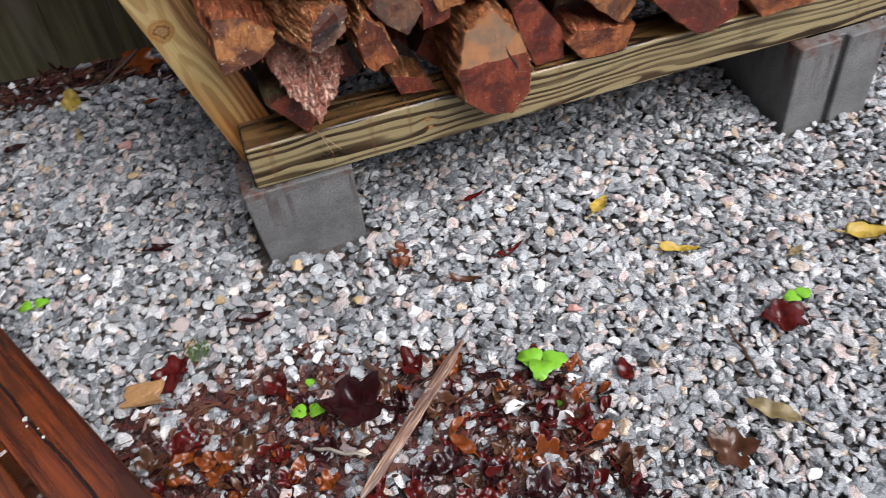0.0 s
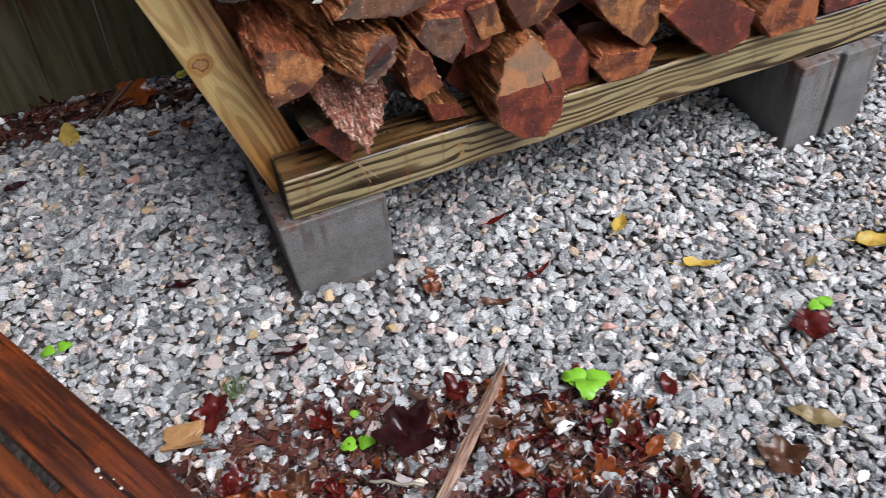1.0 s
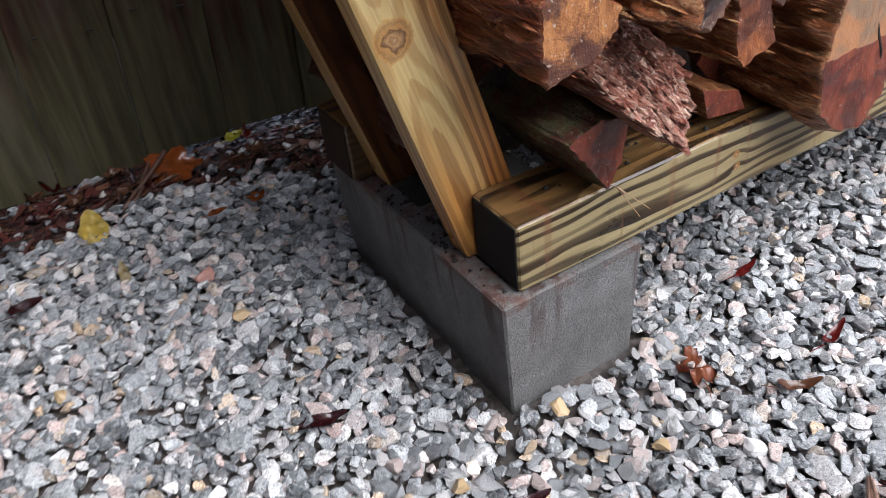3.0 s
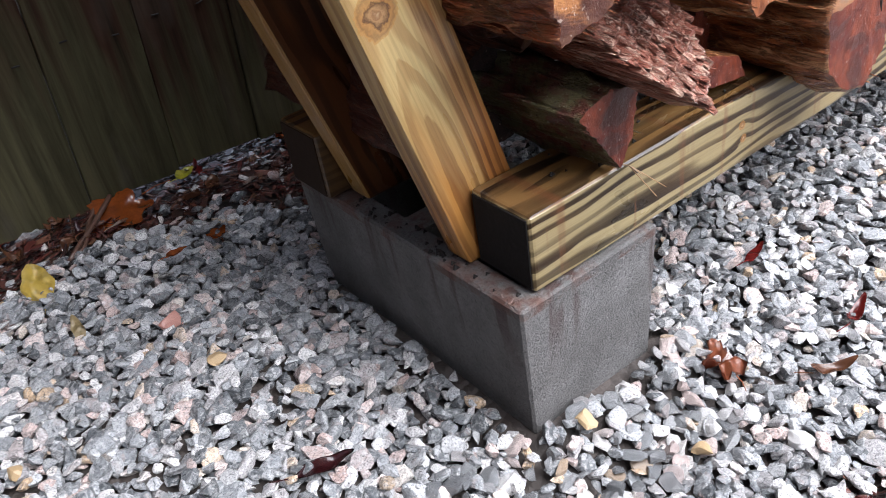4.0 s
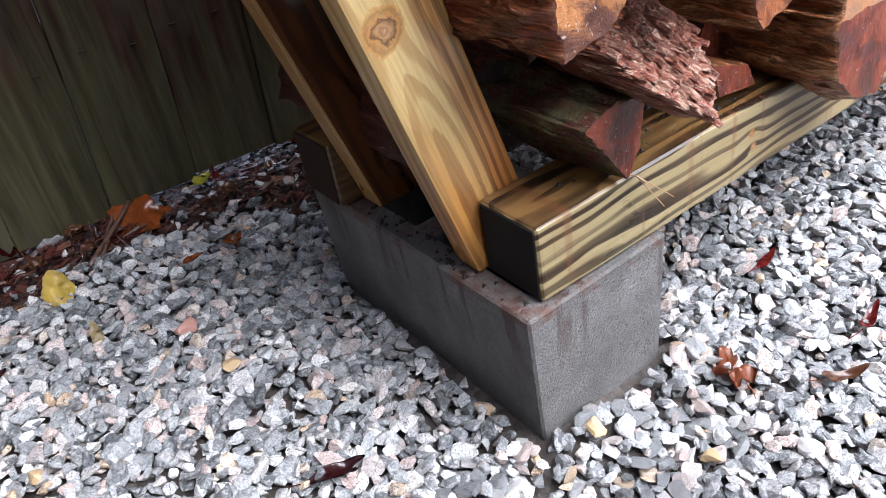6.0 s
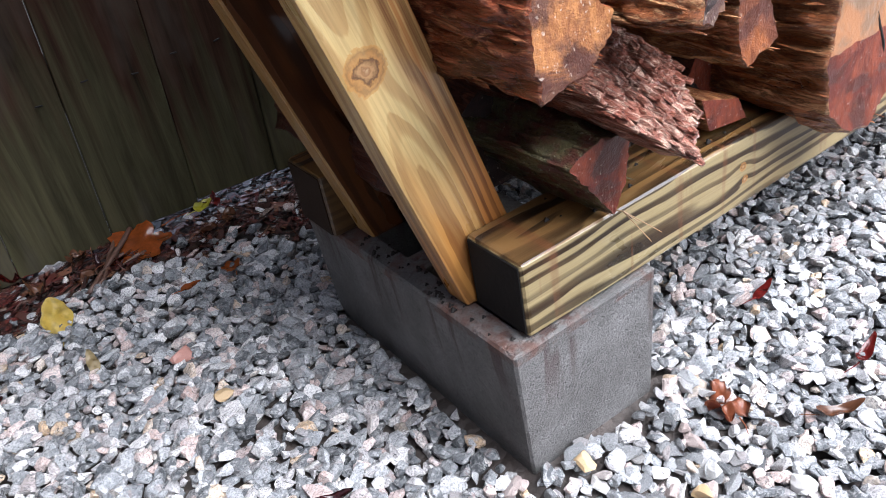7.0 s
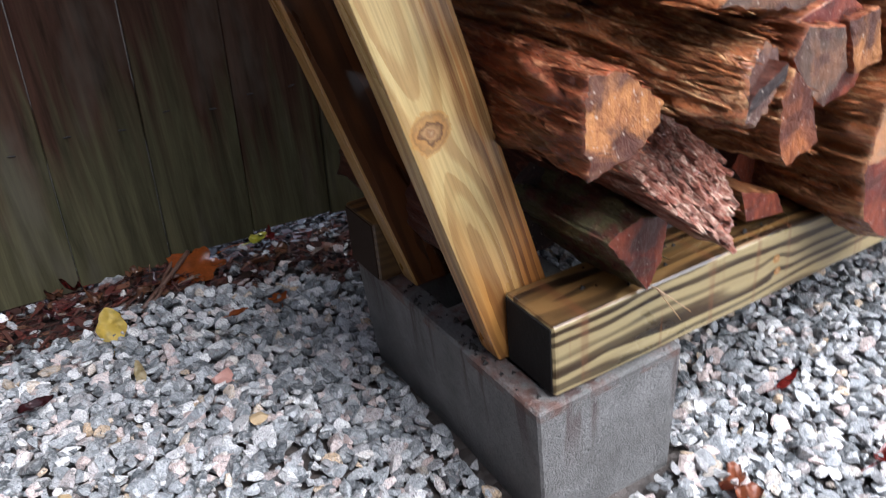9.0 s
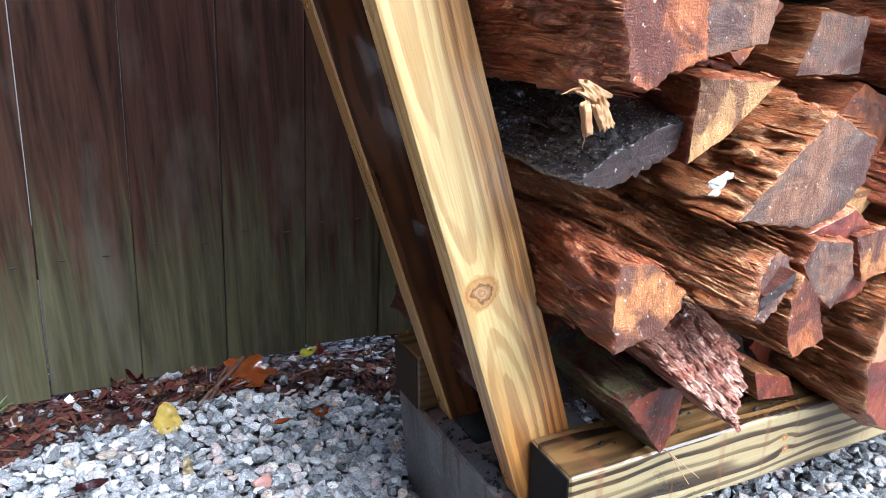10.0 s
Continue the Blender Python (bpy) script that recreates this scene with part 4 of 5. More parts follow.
leaf("lobed", -0.190, 0.756, 0.096, 0.11, 200, LEAF_ORANGE, "wet orange-red maple leaf beside the fence", tilt=(-12, 4), curl=0.05, seed=1)
leaf("oval", -0.357, 0.632, 0.110, 0.056, 82, LEAF_YELLOW, "spotted yellow leaf standing in the gravel", tilt=(0, -50), seed=2, aspect=1.5)
leaf("willow", -0.347, 0.495, 0.098, 0.036, 80, LEAF_PALE, "small dry tan leaf standing in the gravel", tilt=(0, -60), seed=3, aspect=1.6)
leaf("lobed", 0.232, -0.086, on(0.232, -0.086, 0.012), 0.056, 75, LEAF_RUST, "crumpled wet rust-brown leaf on the gravel", tilt=(4, -4), curl=0.3, seed=9, crumple=0.5)
leaf("oval", 0.655, -0.105, on(0.655, -0.105, 0.014), 0.055, 40, LEAF_YELLOW, "yellow leaf on the gravel", seed=5, curl=0.6)
leaf("willow", 0.748, -0.262, on(0.748, -0.262, 0.014), 0.075, -25, LEAF_YELLOW, "long yellow leaf with brown spots on the gravel", seed=6, curl=1.0, aspect=1.4)
leaf("oval", 1.10, -0.365, on(1.10, -0.365, 0.016), 0.085, -20, LEAF_YELLOW, "large yellow leaf on the gravel", seed=7)
leaf("oval", 0.952, -0.35, on(0.952, -0.35, 0.012), 0.035, 20, LEAF_PALE, "small pale yellow leaf on the gravel", seed=8)
leaf("lobed", 0.835, -0.488, on(0.835, -0.488, 0.016), 0.085, 160, LEAF_RED, "wet dark red leaf on the gravel", seed=9)
leaf("willow", 0.70, -0.64, on(0.70, -0.64, 0.014), 0.09, 130, LEAF_PALE, "long tan leaf on the gravel", seed=10, aspect=1.3)
leaf("lobed", 0.60, -0.68, on(0.60, -0.68, 0.012), 0.08, 60, LEAF_BROWN, "brown lobed leaf on the gravel", seed=11)
leaf("willow", -0.218, 0.098, on(-0.218, 0.098, 0.012), 0.07, -12, LEAF_DARK, "dark maroon leaf on the gravel", seed=12, aspect=1.1)
leaf("oval", -0.484, 0.50, on(-0.484, 0.50, 0.014), 0.05, 20, LEAF_DARK, "dark red leaf on the gravel", seed=13, curl=0.8)
leaf("lobed", -0.10, 0.60, on(-0.10, 0.60, 0.012), 0.035, 90, LEAF_ORANGE, "small brown-orange leaf on the gravel", seed=14)
leaf("oval", -0.045, 0.72, on(-0.045, 0.72, 0.016), 0.05, 60, LEAF_BROWN, "brown leaf by the fence", tilt=(20, 0), seed=15)
leaf("lobed", 0.062, -0.372, on(0.062, -0.372, 0.016), 0.115, 100, LEAF_DARK, "large wet maroon leaf on the mulch", seed=16, curl=0.5)
leaf("lobed", -0.228, -0.182, on(-0.228, -0.182, 0.02), 0.08, 240, LEAF_RED, "wet red leaf on the mulch", tilt=(15, 10), seed=17)
leaf("willow", 0.207, -0.508, on(0.207, -0.508, 0.016), 0.055, 120, LEAF_ORANGE, "small orange leaf on the mulch", seed=18, aspect=1.6)
leaf("oval", 0.52, -0.475, on(0.52, -0.475, 0.014), 0.05, 80, LEAF_RED, "small red leaf on the gravel", seed=19)
leaf("oval", 0.43, -0.57, on(0.43, -0.57, 0.014), 0.05, 30, LEAF_ORANGE, "small orange-brown leaf on the gravel", seed=20)
leaf("willow", 0.42, 0.0, on(0.42, 0.0, 0.014), 0.05, 10, LEAF_RED, "narrow dark red leaf on the gravel", seed=22)
leaf("willow", -0.07, -0.115, on(-0.07, -0.115, 0.014), 0.07, -8, LEAF_DARK, "curled dark red leaf on the gravel", seed=23, curl=0.9)
leaf("willow", 0.335, -0.17, on(0.335, -0.17, 0.016), 0.06, -30, LEAF_BROWN, "brown shred of leaf on the gravel", seed=24, curl=0.9)
leaf("willow", 0.443, -0.138, on(0.443, -0.138, 0.012), 0.06, 12, LEAF_RED, "narrow wet red leaf on the gravel", seed=25, curl=0.8)
leaf("oval", -0.067, 0.775, 0.102, 0.045, 30, LEAF_LIME, "yellow-green leaf under the fence", tilt=(15, 0), seed=26)
leaf("oval", -0.10, 0.684, 0.10, 0.05, 120, LEAF_BROWN, "curled brown leaf beside the fence", tilt=(20, 10), seed=27, curl=0.9)
leaf("oval", -0.178, 0.555, 0.098, 0.034, 10, LEAF_ORANGE, "small orange-brown leaf on the gravel", seed=28)
for x, y, size, turn, k in ((-0.235, -0.365, 0.05, 20, 29), (-0.20, -0.385, 0.042, 80, 30), (-0.245, -0.405, 0.055, -30, 31), (-0.185, -0.42, 0.045, 140, 32), (-0.06, -0.45, 0.05, 60, 33), (-0.02, -0.49, 0.042, 10, 34)):
    leaf("oval" if k % 2 else "lobed", x, y, on(x, y, 0.010), size, turn, LEAF_ORANGE, "torn wet orange leaf on the mulch", seed=k, crumple=0.4, curl=0.4, stem=False)
r3 = random.Random(21)
for i in range(240):
    if i < 210:
        x = r3.uniform(-0.30, 0.46)
        y = r3.uniform(-0.80, -0.27 - 0.35 * max(0, x - 0.05))
        if x < -0.1 and i % 3:
            y -= 0.1
    else:
        x, y = r3.uniform(-0.95, 0.5), r3.uniform(0.70, 0.86)
    big = 0.062 if i < 150 else 0.045
    mat, word = r3.choice(((LEAF_RED, "red"), (LEAF_RED, "red"), (LEAF_BROWN, "brown"), (LEAF_ORANGE, "orange-brown"), (LEAF_DARK, "maroon"), (LEAF_DARK, "maroon"), (LEAF_BROWN, "brown")))
    leaf(r3.choice(("lobed", "lobed", "oval", "willow", "willow")), x, y, on(x, y, r3.uniform(0.002, 0.014)), r3.uniform(0.03, big), r3.uniform(0, 360), mat,
         "wet %s leaf lying on %s" % (word, "the mulch" if i < 210 else "the ground by the fence"), tilt=(r3.uniform(-14, 14), r3.uniform(-14, 14)), curl=r3.uniform(0.2, 0.9), seed=i + 40, stem=i % 3 == 0, crumple=0.28)


def sprout(x, y, size, leaves, seed, label):
    r = random.Random(seed)
    z = height(x, y)
    ob = thing("green_sprout", (x, y, z), label, "sprout", "green sprouts")
    for k in range(leaves):
        a = 2 * math.pi * k / leaves + r.uniform(-0.4, 0.4)
        tip = Vector((x + size * 0.42 * math.cos(a), y + size * 0.42 * math.sin(a), z + size * (0.36 + 0.14 * k)))
        part("stem", tube([(x, y, z - 0.01), ((x + tip.x) / 2, (y + tip.y) / 2, tip.z - 0.004), tip], [0.0011, 0.001, 0.0008], 5), LEAF_GREEN, ob)
        bm = bmesh.new()
        bmesh.ops.create_circle(bm, cap_ends=False, radius=1, segments=20)
        ring = list(bm.verts)
        mid = bm.verts.new((0, 0, -0.05))
        for i, v in enumerate(ring):
            b = math.atan2(v.co.y, v.co.x)
            f = 0.74 + 0.30 * abs(math.cos(1.5 * b)) ** 1.5 + 0.05 * math.sin(7 * b + seed)
            v.co = Vector((f * math.cos(b), 0.9 * f * math.sin(b), 0.5 * abs(math.sin(b)) - 0.25 * max(0, math.cos(b)) + 0.12 * noise.noise(Vector((b, seed, k)))))
        for i in range(20):
            bm.faces.new((mid, ring[i], ring[(i + 1) % 20]))
        bmesh.ops.recalc_face_normals(bm, faces=bm.faces[:])
        bmesh.ops.solidify(bm, geom=bm.faces[:], thickness=0.05)
        bmesh.ops.recalc_face_normals(bm, faces=bm.faces[:])
        bm.transform(Matrix.Translation(tip) @ Matrix.Rotation(a, 4, "Z") @ Matrix.Rotation(r.uniform(-0.15, 0.05), 4, "Y") @ Matrix.Diagonal((size * 0.46, size * 0.50, size * 0.2, 1)))
        part("leaf_blade", bm, LEAF_GREEN, ob, smooth=True)


sprout(0.392, -0.413, 0.052, 3, 11, "bright green clover sprout in the gravel")
sprout(-0.012, -0.285, 0.022, 1, 2, "tiny green sprout in the mulch")
sprout(-0.02, -0.345, 0.034, 2, 3, "small green sprout in the mulch")
sprout(0.382, -0.494, 0.026, 1, 4, "tiny green sprout in the gravel")
sprout(-0.462, 0.045, 0.032, 2, 5, "tiny green sprout beside the platform")
sprout(0.885, -0.45, 0.034, 2, 6, "low green weed in the gravel")


def moss_tuft(x, y, size, seed):
    r = random.Random(seed)
    ob = thing("moss_tuft", (x, y, height(x, y)), "tuft of green moss between stones", "moss", kind="stuff")
    bms = []
    for _ in range(90):
        a, q = r.uniform(0, 6.28), size * math.sqrt(r.random()) * 0.5
        p = Vector((x + q * math.cos(a), y + q * math.sin(a), height(x, y) + 0.002))
        t = p + Vector((r.uniform(-0.006, 0.006), r.uniform(-0.006, 0.006), r.uniform(0.008, 0.02)))
        bms.append(tube([p, t], [0.0014, 0.0004], 4))
    part("strands", merge(bms), MOSS, ob)


moss_tuft(-0.189, -0.137, 0.05, 3)


def stick(points, radii, mat, name, label, category="stick", rough=0.35, sides=9):
    ob = thing(name, points[0], label, category)
    part("limb", tube(points, radii, sides, rough, len(points)), mat, ob, smooth=True)
    return ob


def line(a, b, k, wob, seed):
    r = random.Random(seed)
    a, b = Vector(a), Vector(b)
    return [tuple(a.lerp(b, i / k) + Vector((r.uniform(-wob, wob), r.uniform(-wob, wob), r.uniform(-wob, wob) * 0.5))) for i in range(k + 1)]


def flat_stick(a, b, width, thick, label):
    """A split length of wood, furrowed along its grain and broken at both ends."""
    a, b = Vector(a), Vector(b)
    ob = thing("fallen_stick", a, label, "stick")
    ln = (b - a).length
    bm = bmesh.new()
    rows = []
    for i in range(41):
        u = i / 40
        w = width * (0.55 + 0.5 * math.sin(0.5 + 2.2 * u)) * min(1.0, 6 * u + 0.35, 6 * (1 - u) + 0.3)
        row = []
        for k in range(22):
            q = 2 * math.pi * k / 22
            f = 1 + 0.30 * noise.noise(Vector((u * 2.5, math.cos(q) * 4, math.sin(q) * 4))) + 0.12 * noise.noise(Vector((u * 14, k * 1.7, 5)))
            row.append(bm.verts.new((u * ln + (0.012 * noise.noise(Vector((k * 1.3, i // 20, 2))) if i in (0, 40) else 0), w * f * math.cos(q) + 0.004 * math.sin(3 * u), thick * f * math.sin(q) + 0.003 * math.sin(5 * u))))
        rows.append(row)
    for p, q in zip(rows, rows[1:]):
        for k in range(22):
            bm.faces.new((p[k], p[(k + 1) % 22], q[(k + 1) % 22], q[k]))
    bm.faces.new(rows[0])
    bm.faces.new(rows[-1])
    limb = part("limb", bm, STICK_GRAIN, ob, local=True)
    limb.rotation_euler = (0, 0, math.atan2(b.y - a.y, b.x - a.x))


flat_stick((0.278, -0.312, -0.022), (0.02, -0.545, -0.022), 0.0105, 0.005, "flat brown wet split stick lying on the mulch")
stick(line((0.10, -0.285, -0.026), (0.125, -0.345, -0.022), 5, 0.002, 2), [0.006] * 6, STICK, "fallen_stick", "short dark stick in the mulch")
stick(line((0.73, -0.46, -0.028), (0.72, -0.58, -0.028), 8, 0.003, 3), [0.0028] * 9, STICK, "fallen_stick", "thin dark twig on the gravel")
stick(line((-0.03, -0.42, -0.026), (0.05, -0.47, -0.026), 6, 0.002, 4), [0.003] * 7, TWIG, "fallen_twig", "thin grey twig in the mulch")
stick(line((-0.64, 0.785, 0.092), (-0.515, 0.69, 0.092), 8, 0.003, 5), [0.0035] * 9, TWIG, "fallen_twig", "thin pale twig by the fence")
stick(line((-0.303, 0.669, 0.098), (-0.192, 0.797, 0.108), 7, 0.003, 6), [0.004] * 8, STICK, "fallen_twig", "thin brown twig by the fence")
stick(line((-0.473, 0.817, 0.094), (-0.375, 0.728, 0.094), 6, 0.003, 7), [0.003] * 7, STICK, "fallen_twig", "thin brown twig by the fence")

stick(line((-0.285, 0.675, 0.098), (-0.21, 0.81, 0.106), 7, 0.004, 8), [0.003] * 8, STICK, "fallen_twig", "thin brown twig by the fence")


def grass_tuft(x, y, blades, tall, seed):
    r = random.Random(seed)
    ob = thing("grass_tuft", (x, y, height(x, y)), "few green grass blades growing under the fence", "grass")
    for _ in range(blades):
        a, q = r.uniform(0, 6.28), r.uniform(0.3, 0.8) * tall
        foot = Vector((x + r.uniform(-0.01, 0.01), y + r.uniform(-0.01, 0.01), height(x, y) - 0.005))
        pts = [foot + Vector((math.cos(a) * q * u * u, math.sin(a) * q * u * u, tall * (u - 0.35 * u * u))) for u in (0, 0.3, 0.6, 0.85, 1.0)]
        part("blade", tube(pts, [0.0016, 0.0022, 0.0018, 0.001, 0.0003], 4), GRASS, ob)


grass_tuft(-0.634, 0.744, 9, 0.07, 1)
grass_tuft(-0.70, 0.72, 7, 0.06, 2)

fork = thing("forked_twig", (-0.598, -0.060, 0.272), "pale lichened forked twig lying on the platform", "twig")
for b, k, w in (((-0.557, 0.024, 0.277), 6, 0.0042), ((-0.69, -0.105, 0.276), 7, 0.0036), ((-0.574, -0.144, 0.276), 6, 0.0036)):
    part("fork_arm", tube(line((-0.598, -0.060, 0.2755), b, k, 0.0020, int(b[0] * -1000)), [w * (1.2 - 0.55 * i / k) for i in range(k + 1)], 9, 0.7), TWIG, fork, smooth=True)
leaf("willow", -0.595, -0.208, 0.274, 0.055, -52, LEAF_LIME, "yellow-green leaf lying on the platform", seed=70, curl=0.5, aspect=1.4)
for x, y, q in ((-0.362, -0.432, 0.011), (-0.338, -0.472, 0.006), (-0.36, -0.445, 0.005), (-0.345, -0.455, 0.004), (-0.655, -0.14, 0.006)):
    flake = thing("lichen_flake", (x, y, 0.2705), "white lichen flake on the wet platform board", "lichen", "lichen flakes")
    bm = bmesh.new()
    bmesh.ops.create_icosphere(bm, subdivisions=2, radius=q * 0.34)
    for v in bm.verts:
        v.co *= 1 + 0.8 * noise.noise(v.co * 500)
        v.co.z *= 0.5
    bmesh.ops.translate(bm, verts=bm.verts, vec=(x, y, 0.2715))
    part("flake", bm, LICHEN, flake)


def wood_chip(x, y, z, lx, ly, lz, turn, tilt, mat, label, seed):
    ob = thing("wood_chip", (x, y, z), label, "wood chip", "wood chips")
    bm = box((-lx / 2, -ly / 2, 0), (lx / 2, ly / 2, lz), 0.0012, 1)
    bmesh.ops.subdivide_edges(bm, edges=[e for e in bm.edges if e.calc_length() > 0.008], cuts=3, use_grid_fill=True)
    for v in bm.verts:
        v.co += Vector((noise.noise(v.co * 190 + Vector((seed, 0, 0))), noise.noise(v.co * 190 + Vector((0, seed, 0))), 0.6 * noise.noise(v.co * 120 + Vector((0, 0, seed))))) * 0.0035
        v.co.x += 0.012 * noise.noise(Vector((v.co.y * 60, seed, 3))) * (1 if v.co.x > 0 else -1)
        v.co.y += 0.010 * noise.noise(Vector((v.co.x * 45, seed, 8)))
    bm.transform(Matrix.Translation((x, y, z)) @ Matrix.Rotation(radians(turn), 4, "Z") @ Matrix.Rotation(radians(tilt), 4, "Y"))
    part("chip", bm, mat, ob)


wood_chip(-0.29, -0.205, on(-0.29, -0.205, 0.012), 0.068, 0.044, 0.012, -14, -6, CHIP, "pale tan wood chip lying against the platform", 1)

spl = thing("wood_splinter", (-0.052, -0.088, 0.715), "frayed fresh splinter caught on a black log", "wood chip", "wood chips")
for k, (cx, cz, lx, lz, a) in enumerate(((-0.048, 0.742, 0.030, 0.013, 28), (-0.040, 0.724, 0.024, 0.012, 62), (-0.058, 0.722, 0.026, 0.007, 80))):
    bm = box((-lx / 2, -0.004, -lz / 2), (lx / 2, 0.004, lz / 2), 0.0008, 1)
    bmesh.ops.subdivide_edges(bm, edges=[e for e in bm.edges if e.calc_length() > 0.006], cuts=4, use_grid_fill=True)
    for v in bm.verts:
        v.co.x += 0.004 * noise.noise(Vector((k, v.co.y * 300, v.co.z * 420))) * (abs(v.co.x) / (lx / 2)) ** 2 * 2
        v.co.y += 0.0015 * noise.noise(v.co * 260 + Vector((k, 0, 0)))
    bm.transform(Matrix.Translation((cx, -0.088 - 0.003 * k, cz)) @ Matrix.Rotation(radians(a), 4, "Y"))
    part("sliver", bm, CHIP, spl)
for k, (a, b) in enumerate((((-0.060, -0.088, 0.748), (-0.082, -0.09, 0.744)), ((-0.056, -0.09, 0.712), (-0.058, -0.092, 0.697)))):
    part("frayed_fibre", tube(line(a, b, 4, 0.001, 90 + k), [0.0013, 0.0011, 0.0008, 0.0006, 0.0002], 4, 0.5, k), CHIP, spl)


crack = thing("log_crack", (0.478, -0.082, 0.353), "dark drying crack in a sawn log end", "crack")
part("cleft", tube([(0.474, -0.0795, 0.408), (0.482, -0.0800, 0.385), (0.493, -0.0800, 0.366), (0.498, -0.0795, 0.350)], [0.0005, 0.0016, 0.0018, 0.0006], 6, 0.7, 3), NAIL, crack)
for k, (x, y, z, q) in enumerate(((0.118, -0.072, 0.641, 0.013), (0.129, -0.070, 0.645, 0.010), (0.112, -0.074, 0.632, 0.008))):
    flake = thing("white_fungus", (x, y, z), "small white fungus patch on a split log", "fungus", "fungus patches")
    bm = bmesh.new()
    bmesh.ops.create_icosphere(bm, subdivisions=3, radius=q * 0.5)
    for v in bm.verts:
        v.co *= 1 + 0.6 * noise.noise(v.co * 260 + Vector((k, 0, 0)))
        v.co = Vector((v.co.x * 1.7, v.co.y * 0.3, v.co.z * 0.9))
    bmesh.ops.translate(bm, verts=bm.verts, vec=(x, y, z))
    part("patch", bm, LICHEN, flake)


def crumbs():
    r = random.Random(31)
    ob = thing("bark_crumbs", (0.02, 0.12, 0.203), "dark bark crumbs scattered on the block and beam", "bark crumbs", kind="stuff")
    bms = []
    for k in range(70):
        if k < 40:
            x, y, z = r.uniform(-0.018, 0.01), r.uniform(0.08, 0.30), 0.2035
            if k % 3 == 0:
                x, y = r.uniform(-0.015, 0.0), r.uniform(-0.01, 0.3)
        else:
            x, y, z = r.uniform(0.08, 0.40), r.uniform(0.0, 0.07), 0.2960
        q = r.uniform(0.0012, 0.0035)
        bms.append(tube([(x - q, y, z), (x, y + q * 0.5, z + q * 0.6), (x + q, y, z)], [q * 0.4, q * 0.8, q * 0.3], 5, 0.6, k))
    part("crumb", merge(bms), NAIL, ob)


crumbs()

needles = thing("pine_needles", (0.135, -0.02, 0.297), "few dry pine needles hanging over the beam edge", "pine needles")
for k, b in enumerate(((0.155, -0.045, 0.262), (0.170, -0.045, 0.266), (0.148, -0.035, 0.285))):
    part("needle", tube([(0.128, 0.0, 0.2985), (0.140, -0.022, 0.297), b], [0.0007, 0.0007, 0.0004], 5), NEEDLE, needles)


# ---- loose mulch ----
def mulch(x, y):
    """How far the ground is mulch rather than gravel, 0 to 1."""
    w = 0.05 * noise.noise(Vector((x * 9, y * 9, 3)))
    if y > 0.3:
        return step((y - 0.69 - 0.12 * max(-0.8, min(0.0, x)) + 0.55 * max(0.0, min(0.22, x + 0.15)) + w * 0.8) / 0.05)
    edge = -0.16 if x < 0 else -0.16 - 0.5 * x
    side = step((0.47 + w - x) / 0.10)
    return step((edge + w - y) / 0.10) * side


def make_mulch():
    r = np.random.RandomState(4)
    verts, faces = [], []
    quad = ((0, 1, 2, 3), (4, 7, 6, 5), (0, 4, 5, 1), (1, 5, 6, 2), (2, 6, 7, 3), (3, 7, 4, 0))
    made = 0
    while made < 15500:
        if made % 3 == 0:
            x, y = r.uniform(-0.95, 0.5), r.uniform(0.56, 0.95)
        else:
            x, y = r.uniform(-0.35, 0.55), r.uniform(-0.95, -0.14)
        if mulch(x, y) < r.rand():
            continue
        made += 1
        ln, w, h = r.uniform(0.008, 0.04), r.uniform(0.0015, 0.008), r.uniform(0.0008, 0.003)
        kind = r.rand()
        if kind < 0.3:
            w, h, ln = 0.0012, 0.0012, ln * 1.8
        elif kind < 0.6:
            w, h, ln = r.uniform(0.008, 0.02), 0.0008, r.uniform(0.012, 0.032)
        m = Matrix.Translation((x, y, height(x, y) - 0.008 + r.uniform(0, 0.014))) @ Euler((r.uniform(-0.3, 0.3), r.uniform(-0.3, 0.3), r.uniform(0, 6.28))).to_matrix().to_4x4()
        o = len(verts)
        for sx, sy, sz in ((-1, -1, -1), (1, -0.6, -1), (1, 0.6, -1), (-1, 1, -1), (-1, -1, 1), (1, -0.6, 1), (1, 0.6, 1), (-1, 1, 1)):
            verts.append(m @ Vector((sx * ln / 2, sy * w / 2, sz * h / 2)))
        faces += [tuple(o + i for i in q) for q in quad]
    me = bpy.data.meshes.new("mulch")
    me.from_pydata(verts, [], faces)
    me.materials.append(LITTER)
    tagged(new("mulch", me), "wet dark brown mulch and needles on the ground", "mulch", kind="stuff")


make_mulch()


# ---- gravel ----
def stone_shape(seed, fine):
    r = np.random.RandomState(seed)
    bm = bmesh.new()
    bmesh.ops.create_icosphere(bm, subdivisions=2 if fine else 1, radius=1)
    v = np.array([p.co[:] for p in bm.verts])
    f = np.array([[q.index for q in p.verts] for p in bm.faces])
    bm.free()
    for _ in range(11):
        n = r.normal(size=3)
        n /= np.linalg.norm(n)
        d = r.uniform(0.34, 0.62)
        over = v @ n - d
        v = v - np.outer(np.clip(over, 0, None), n)
    v = v * np.array([1.65, 1.25, 1.05]) * (1 + 0.03 * r.normal(size=v.shape))
    return v, f


FINE, COARSE = [stone_shape(s, True) for s in range(14)], [stone_shape(40 + s, False) for s in range(14)]


def covered(x, y):
    if 0.883 * x + 0.469 * y < -0.505:
        return True
    return (-0.03 < x < 0.197 and -0.03 < y < 0.412) or (1.108 < x < 1.332 and -0.07 < y < 0.37)


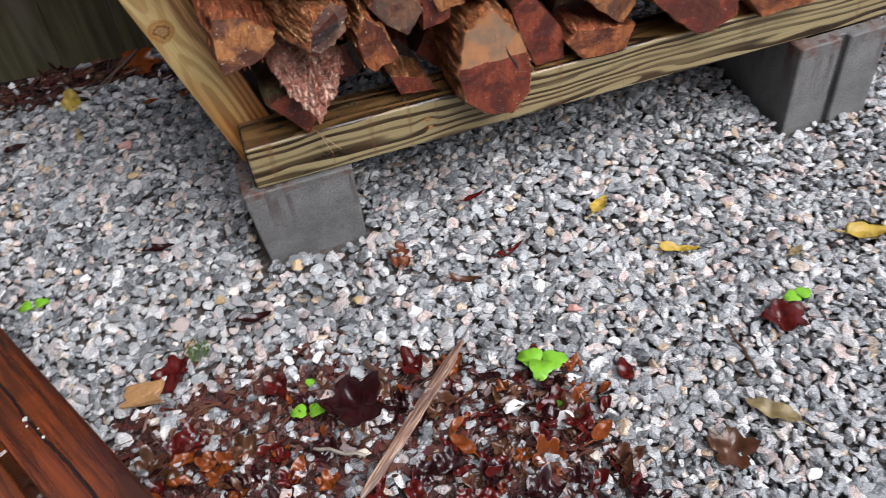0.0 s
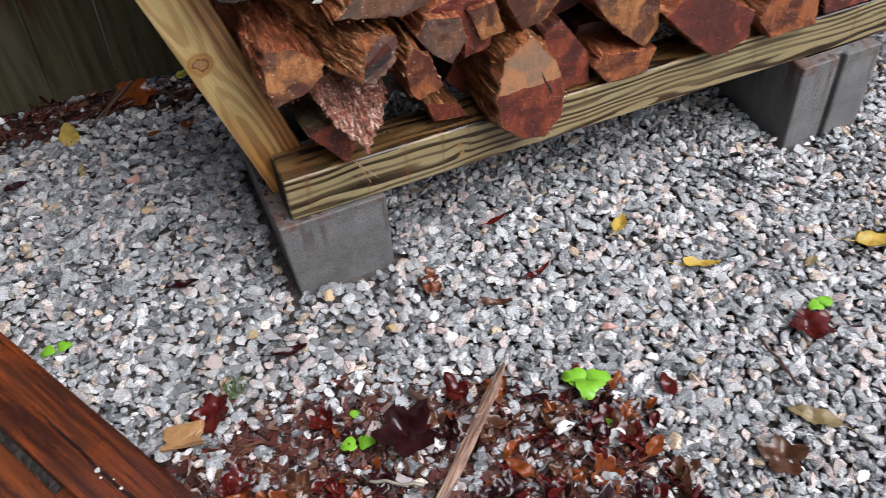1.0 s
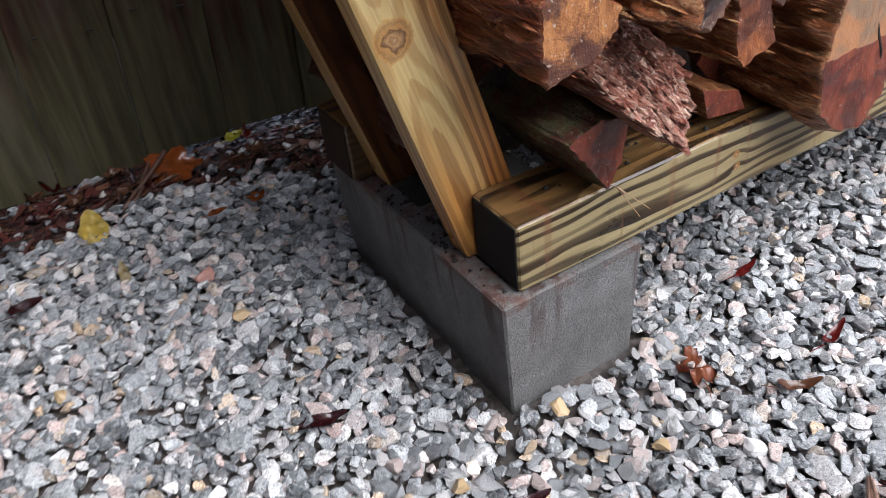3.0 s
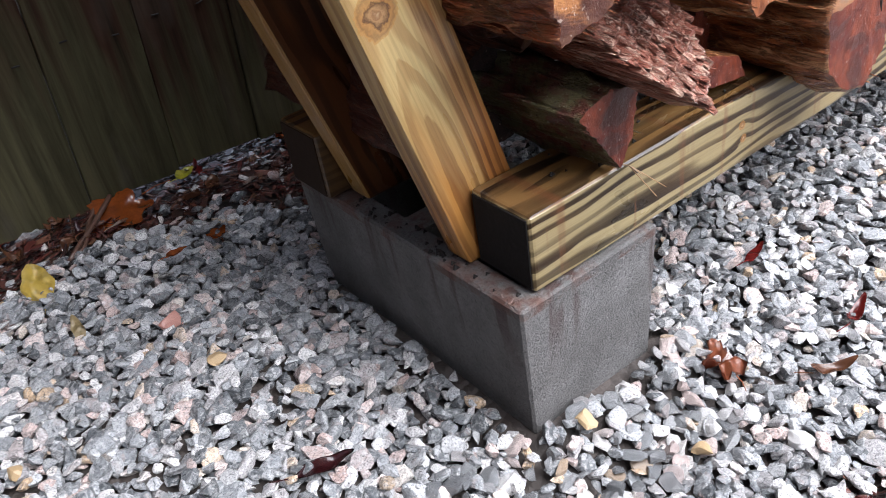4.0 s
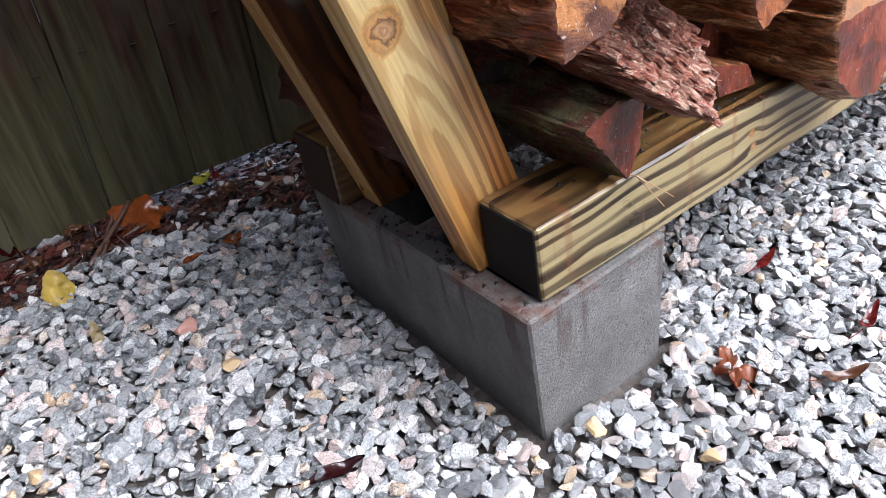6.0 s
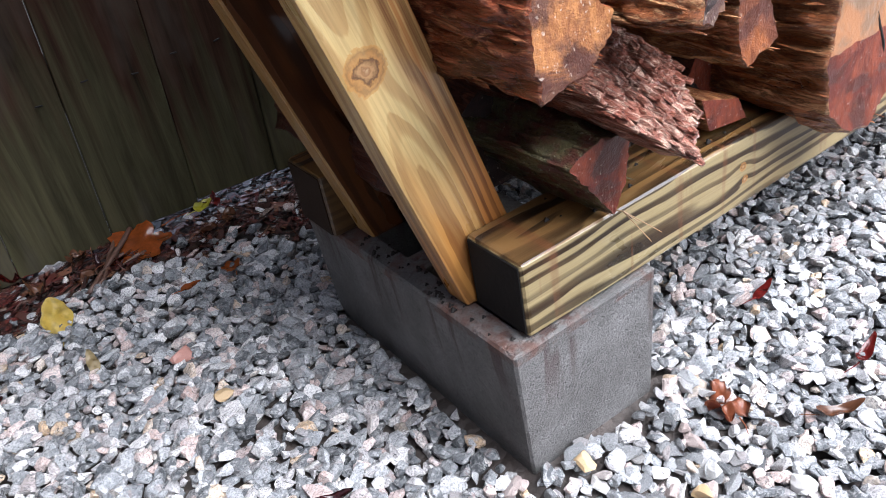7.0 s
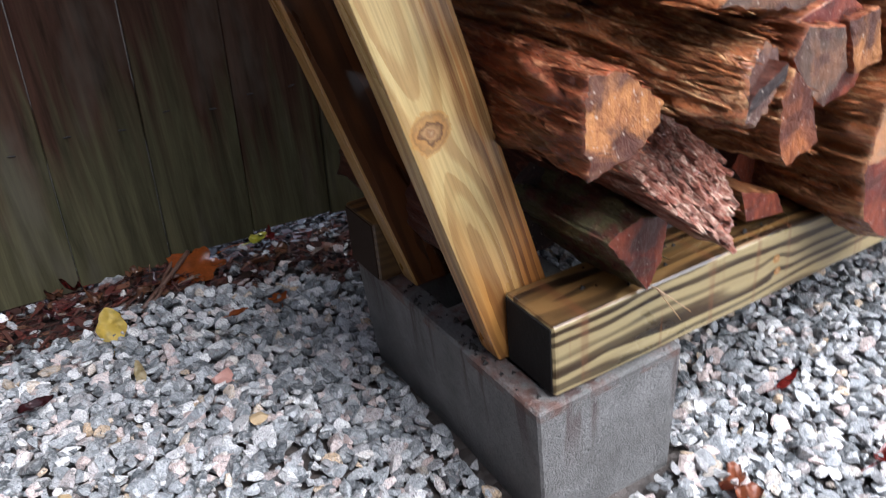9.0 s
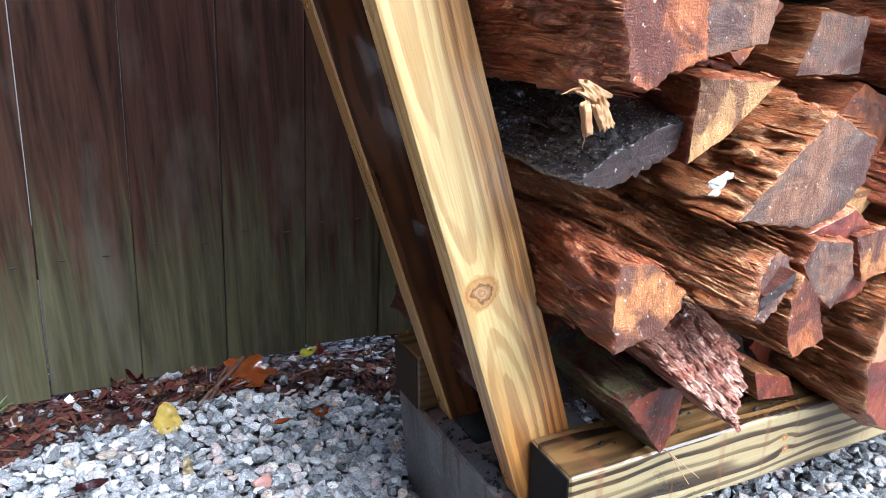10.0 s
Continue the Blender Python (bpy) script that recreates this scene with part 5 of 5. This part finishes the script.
def make_gravel():
    r = np.random.RandomState(11)
    pieces, places = [], []
    for layer, gap in ((0, 0.0170), (1, 0.0148)):
        for x in np.arange(-1.0, 2.1, gap):
            for y in np.arange(-0.95, 0.92, gap):
                px, py = x + r.uniform(-0.5, 0.5) * gap, y + r.uniform(-0.5, 0.5) * gap
                if covered(px, py) or r.rand() < (0.66 if py < 0.3 else 0.9) * mulch(px, py):
                    continue
                if px > 0.9 and py > 0.55:
                    continue
                size = r.choice((0.0076, 0.0095, 0.0118, 0.0145), p=(0.28, 0.36, 0.25, 0.11)) * r.uniform(0.85, 1.15)
                z = height(px, py) + (-0.006 if layer == 0 else 0.002) + r.uniform(-0.003, 0.004)
                e = Euler((r.uniform(-0.5, 0.5), r.uniform(-0.5, 0.5), r.uniform(0, 6.28)))
                m = Matrix.LocRotScale((px, py, z), e, (size, size, size * r.uniform(0.55, 0.95)))
                near = layer == 1 and -0.7 < px < 0.95 and -0.6 < py < 0.72
                if layer == 1 and len(pieces) < 300 and -0.32 < px < 0.34 and -0.15 < py < 0.03 and r.rand() < 0.75:
                    pieces.append((m, r.randint(14)))
                else:
                    places.append((np.array(m), r.randint(14), near))
    shapes = []
    for v, f in FINE:
        me = bpy.data.meshes.new("stone")
        me.from_pydata(v.tolist(), [], f.tolist())
        me.materials.append(STONE_ONE)
        shapes.append(me)
    for near in (True, False):
        vs, fs, o = [], [], 0
        for m, k, n in places:
            if bool(n) != near:
                continue
            v, f = (FINE if near else COARSE)[k]
            vs.append(v @ m[:3, :3].T + m[:3, 3])
            fs.append(f + o)
            o += len(v)
        vs, fs = np.concatenate(vs), np.concatenate(fs)
        me = bpy.data.meshes.new("gravel")
        me.vertices.add(len(vs))
        me.vertices.foreach_set("co", vs.astype(np.float32).ravel())
        me.loops.add(fs.size)
        me.loops.foreach_set("vertex_index", fs.astype(np.int32).ravel())
        me.polygons.add(len(fs))
        me.polygons.foreach_set("loop_start", np.arange(0, fs.size, 3, dtype=np.int32))
        me.update(calc_edges=True)
        me.validate()
        me.polygons.foreach_set("use_smooth", [False] * len(me.polygons))
        me.materials.append(STONE)
        ob = tagged(new("gravel", me), "loose wet grey crushed stone", kind="stuff")
        ob.parent = ground
    odd = ((0.037, -0.045, 0.013, STONE_TAN), (0.125, -0.137, 0.013, STONE_TAN), (0.504, -0.314, 0.013, STONE_PINK), (0.218, -0.195, 0.0175, STONE_WHITE), (0.385, -0.528, 0.019, STONE_WHITE), (0.318, -0.47, 0.015, STONE_WHITE),
           (-0.48, 0.298, 0.011, STONE_TAN), (-0.124, -0.062, 0.013, STONE_TAN), (0.02, -0.235, 0.014, STONE_WHITE), (0.09, 0.50, 0.013, STONE_PINK), (-0.245, 0.42, 0.014, STONE_PINK), (-0.235, 0.30, 0.013, STONE_TAN))
    for i, (x, y, size, mat) in enumerate(odd):
        me = shapes[i].copy()
        me.materials[0] = mat
        ob = tagged(new("stone", me), "stone of a paler colour among the grey ones")
        ob.parent = ground
        ob.matrix_basis = Matrix.LocRotScale((x, y, height(x, y) + 0.010), Euler((0.2, 0.1, i * 1.3)), (size, size, size * 0.8))
    for m, k in pieces:
        ob = new("stone", shapes[k])
        ob.parent = ground
        ob.matrix_basis = m


make_gravel()
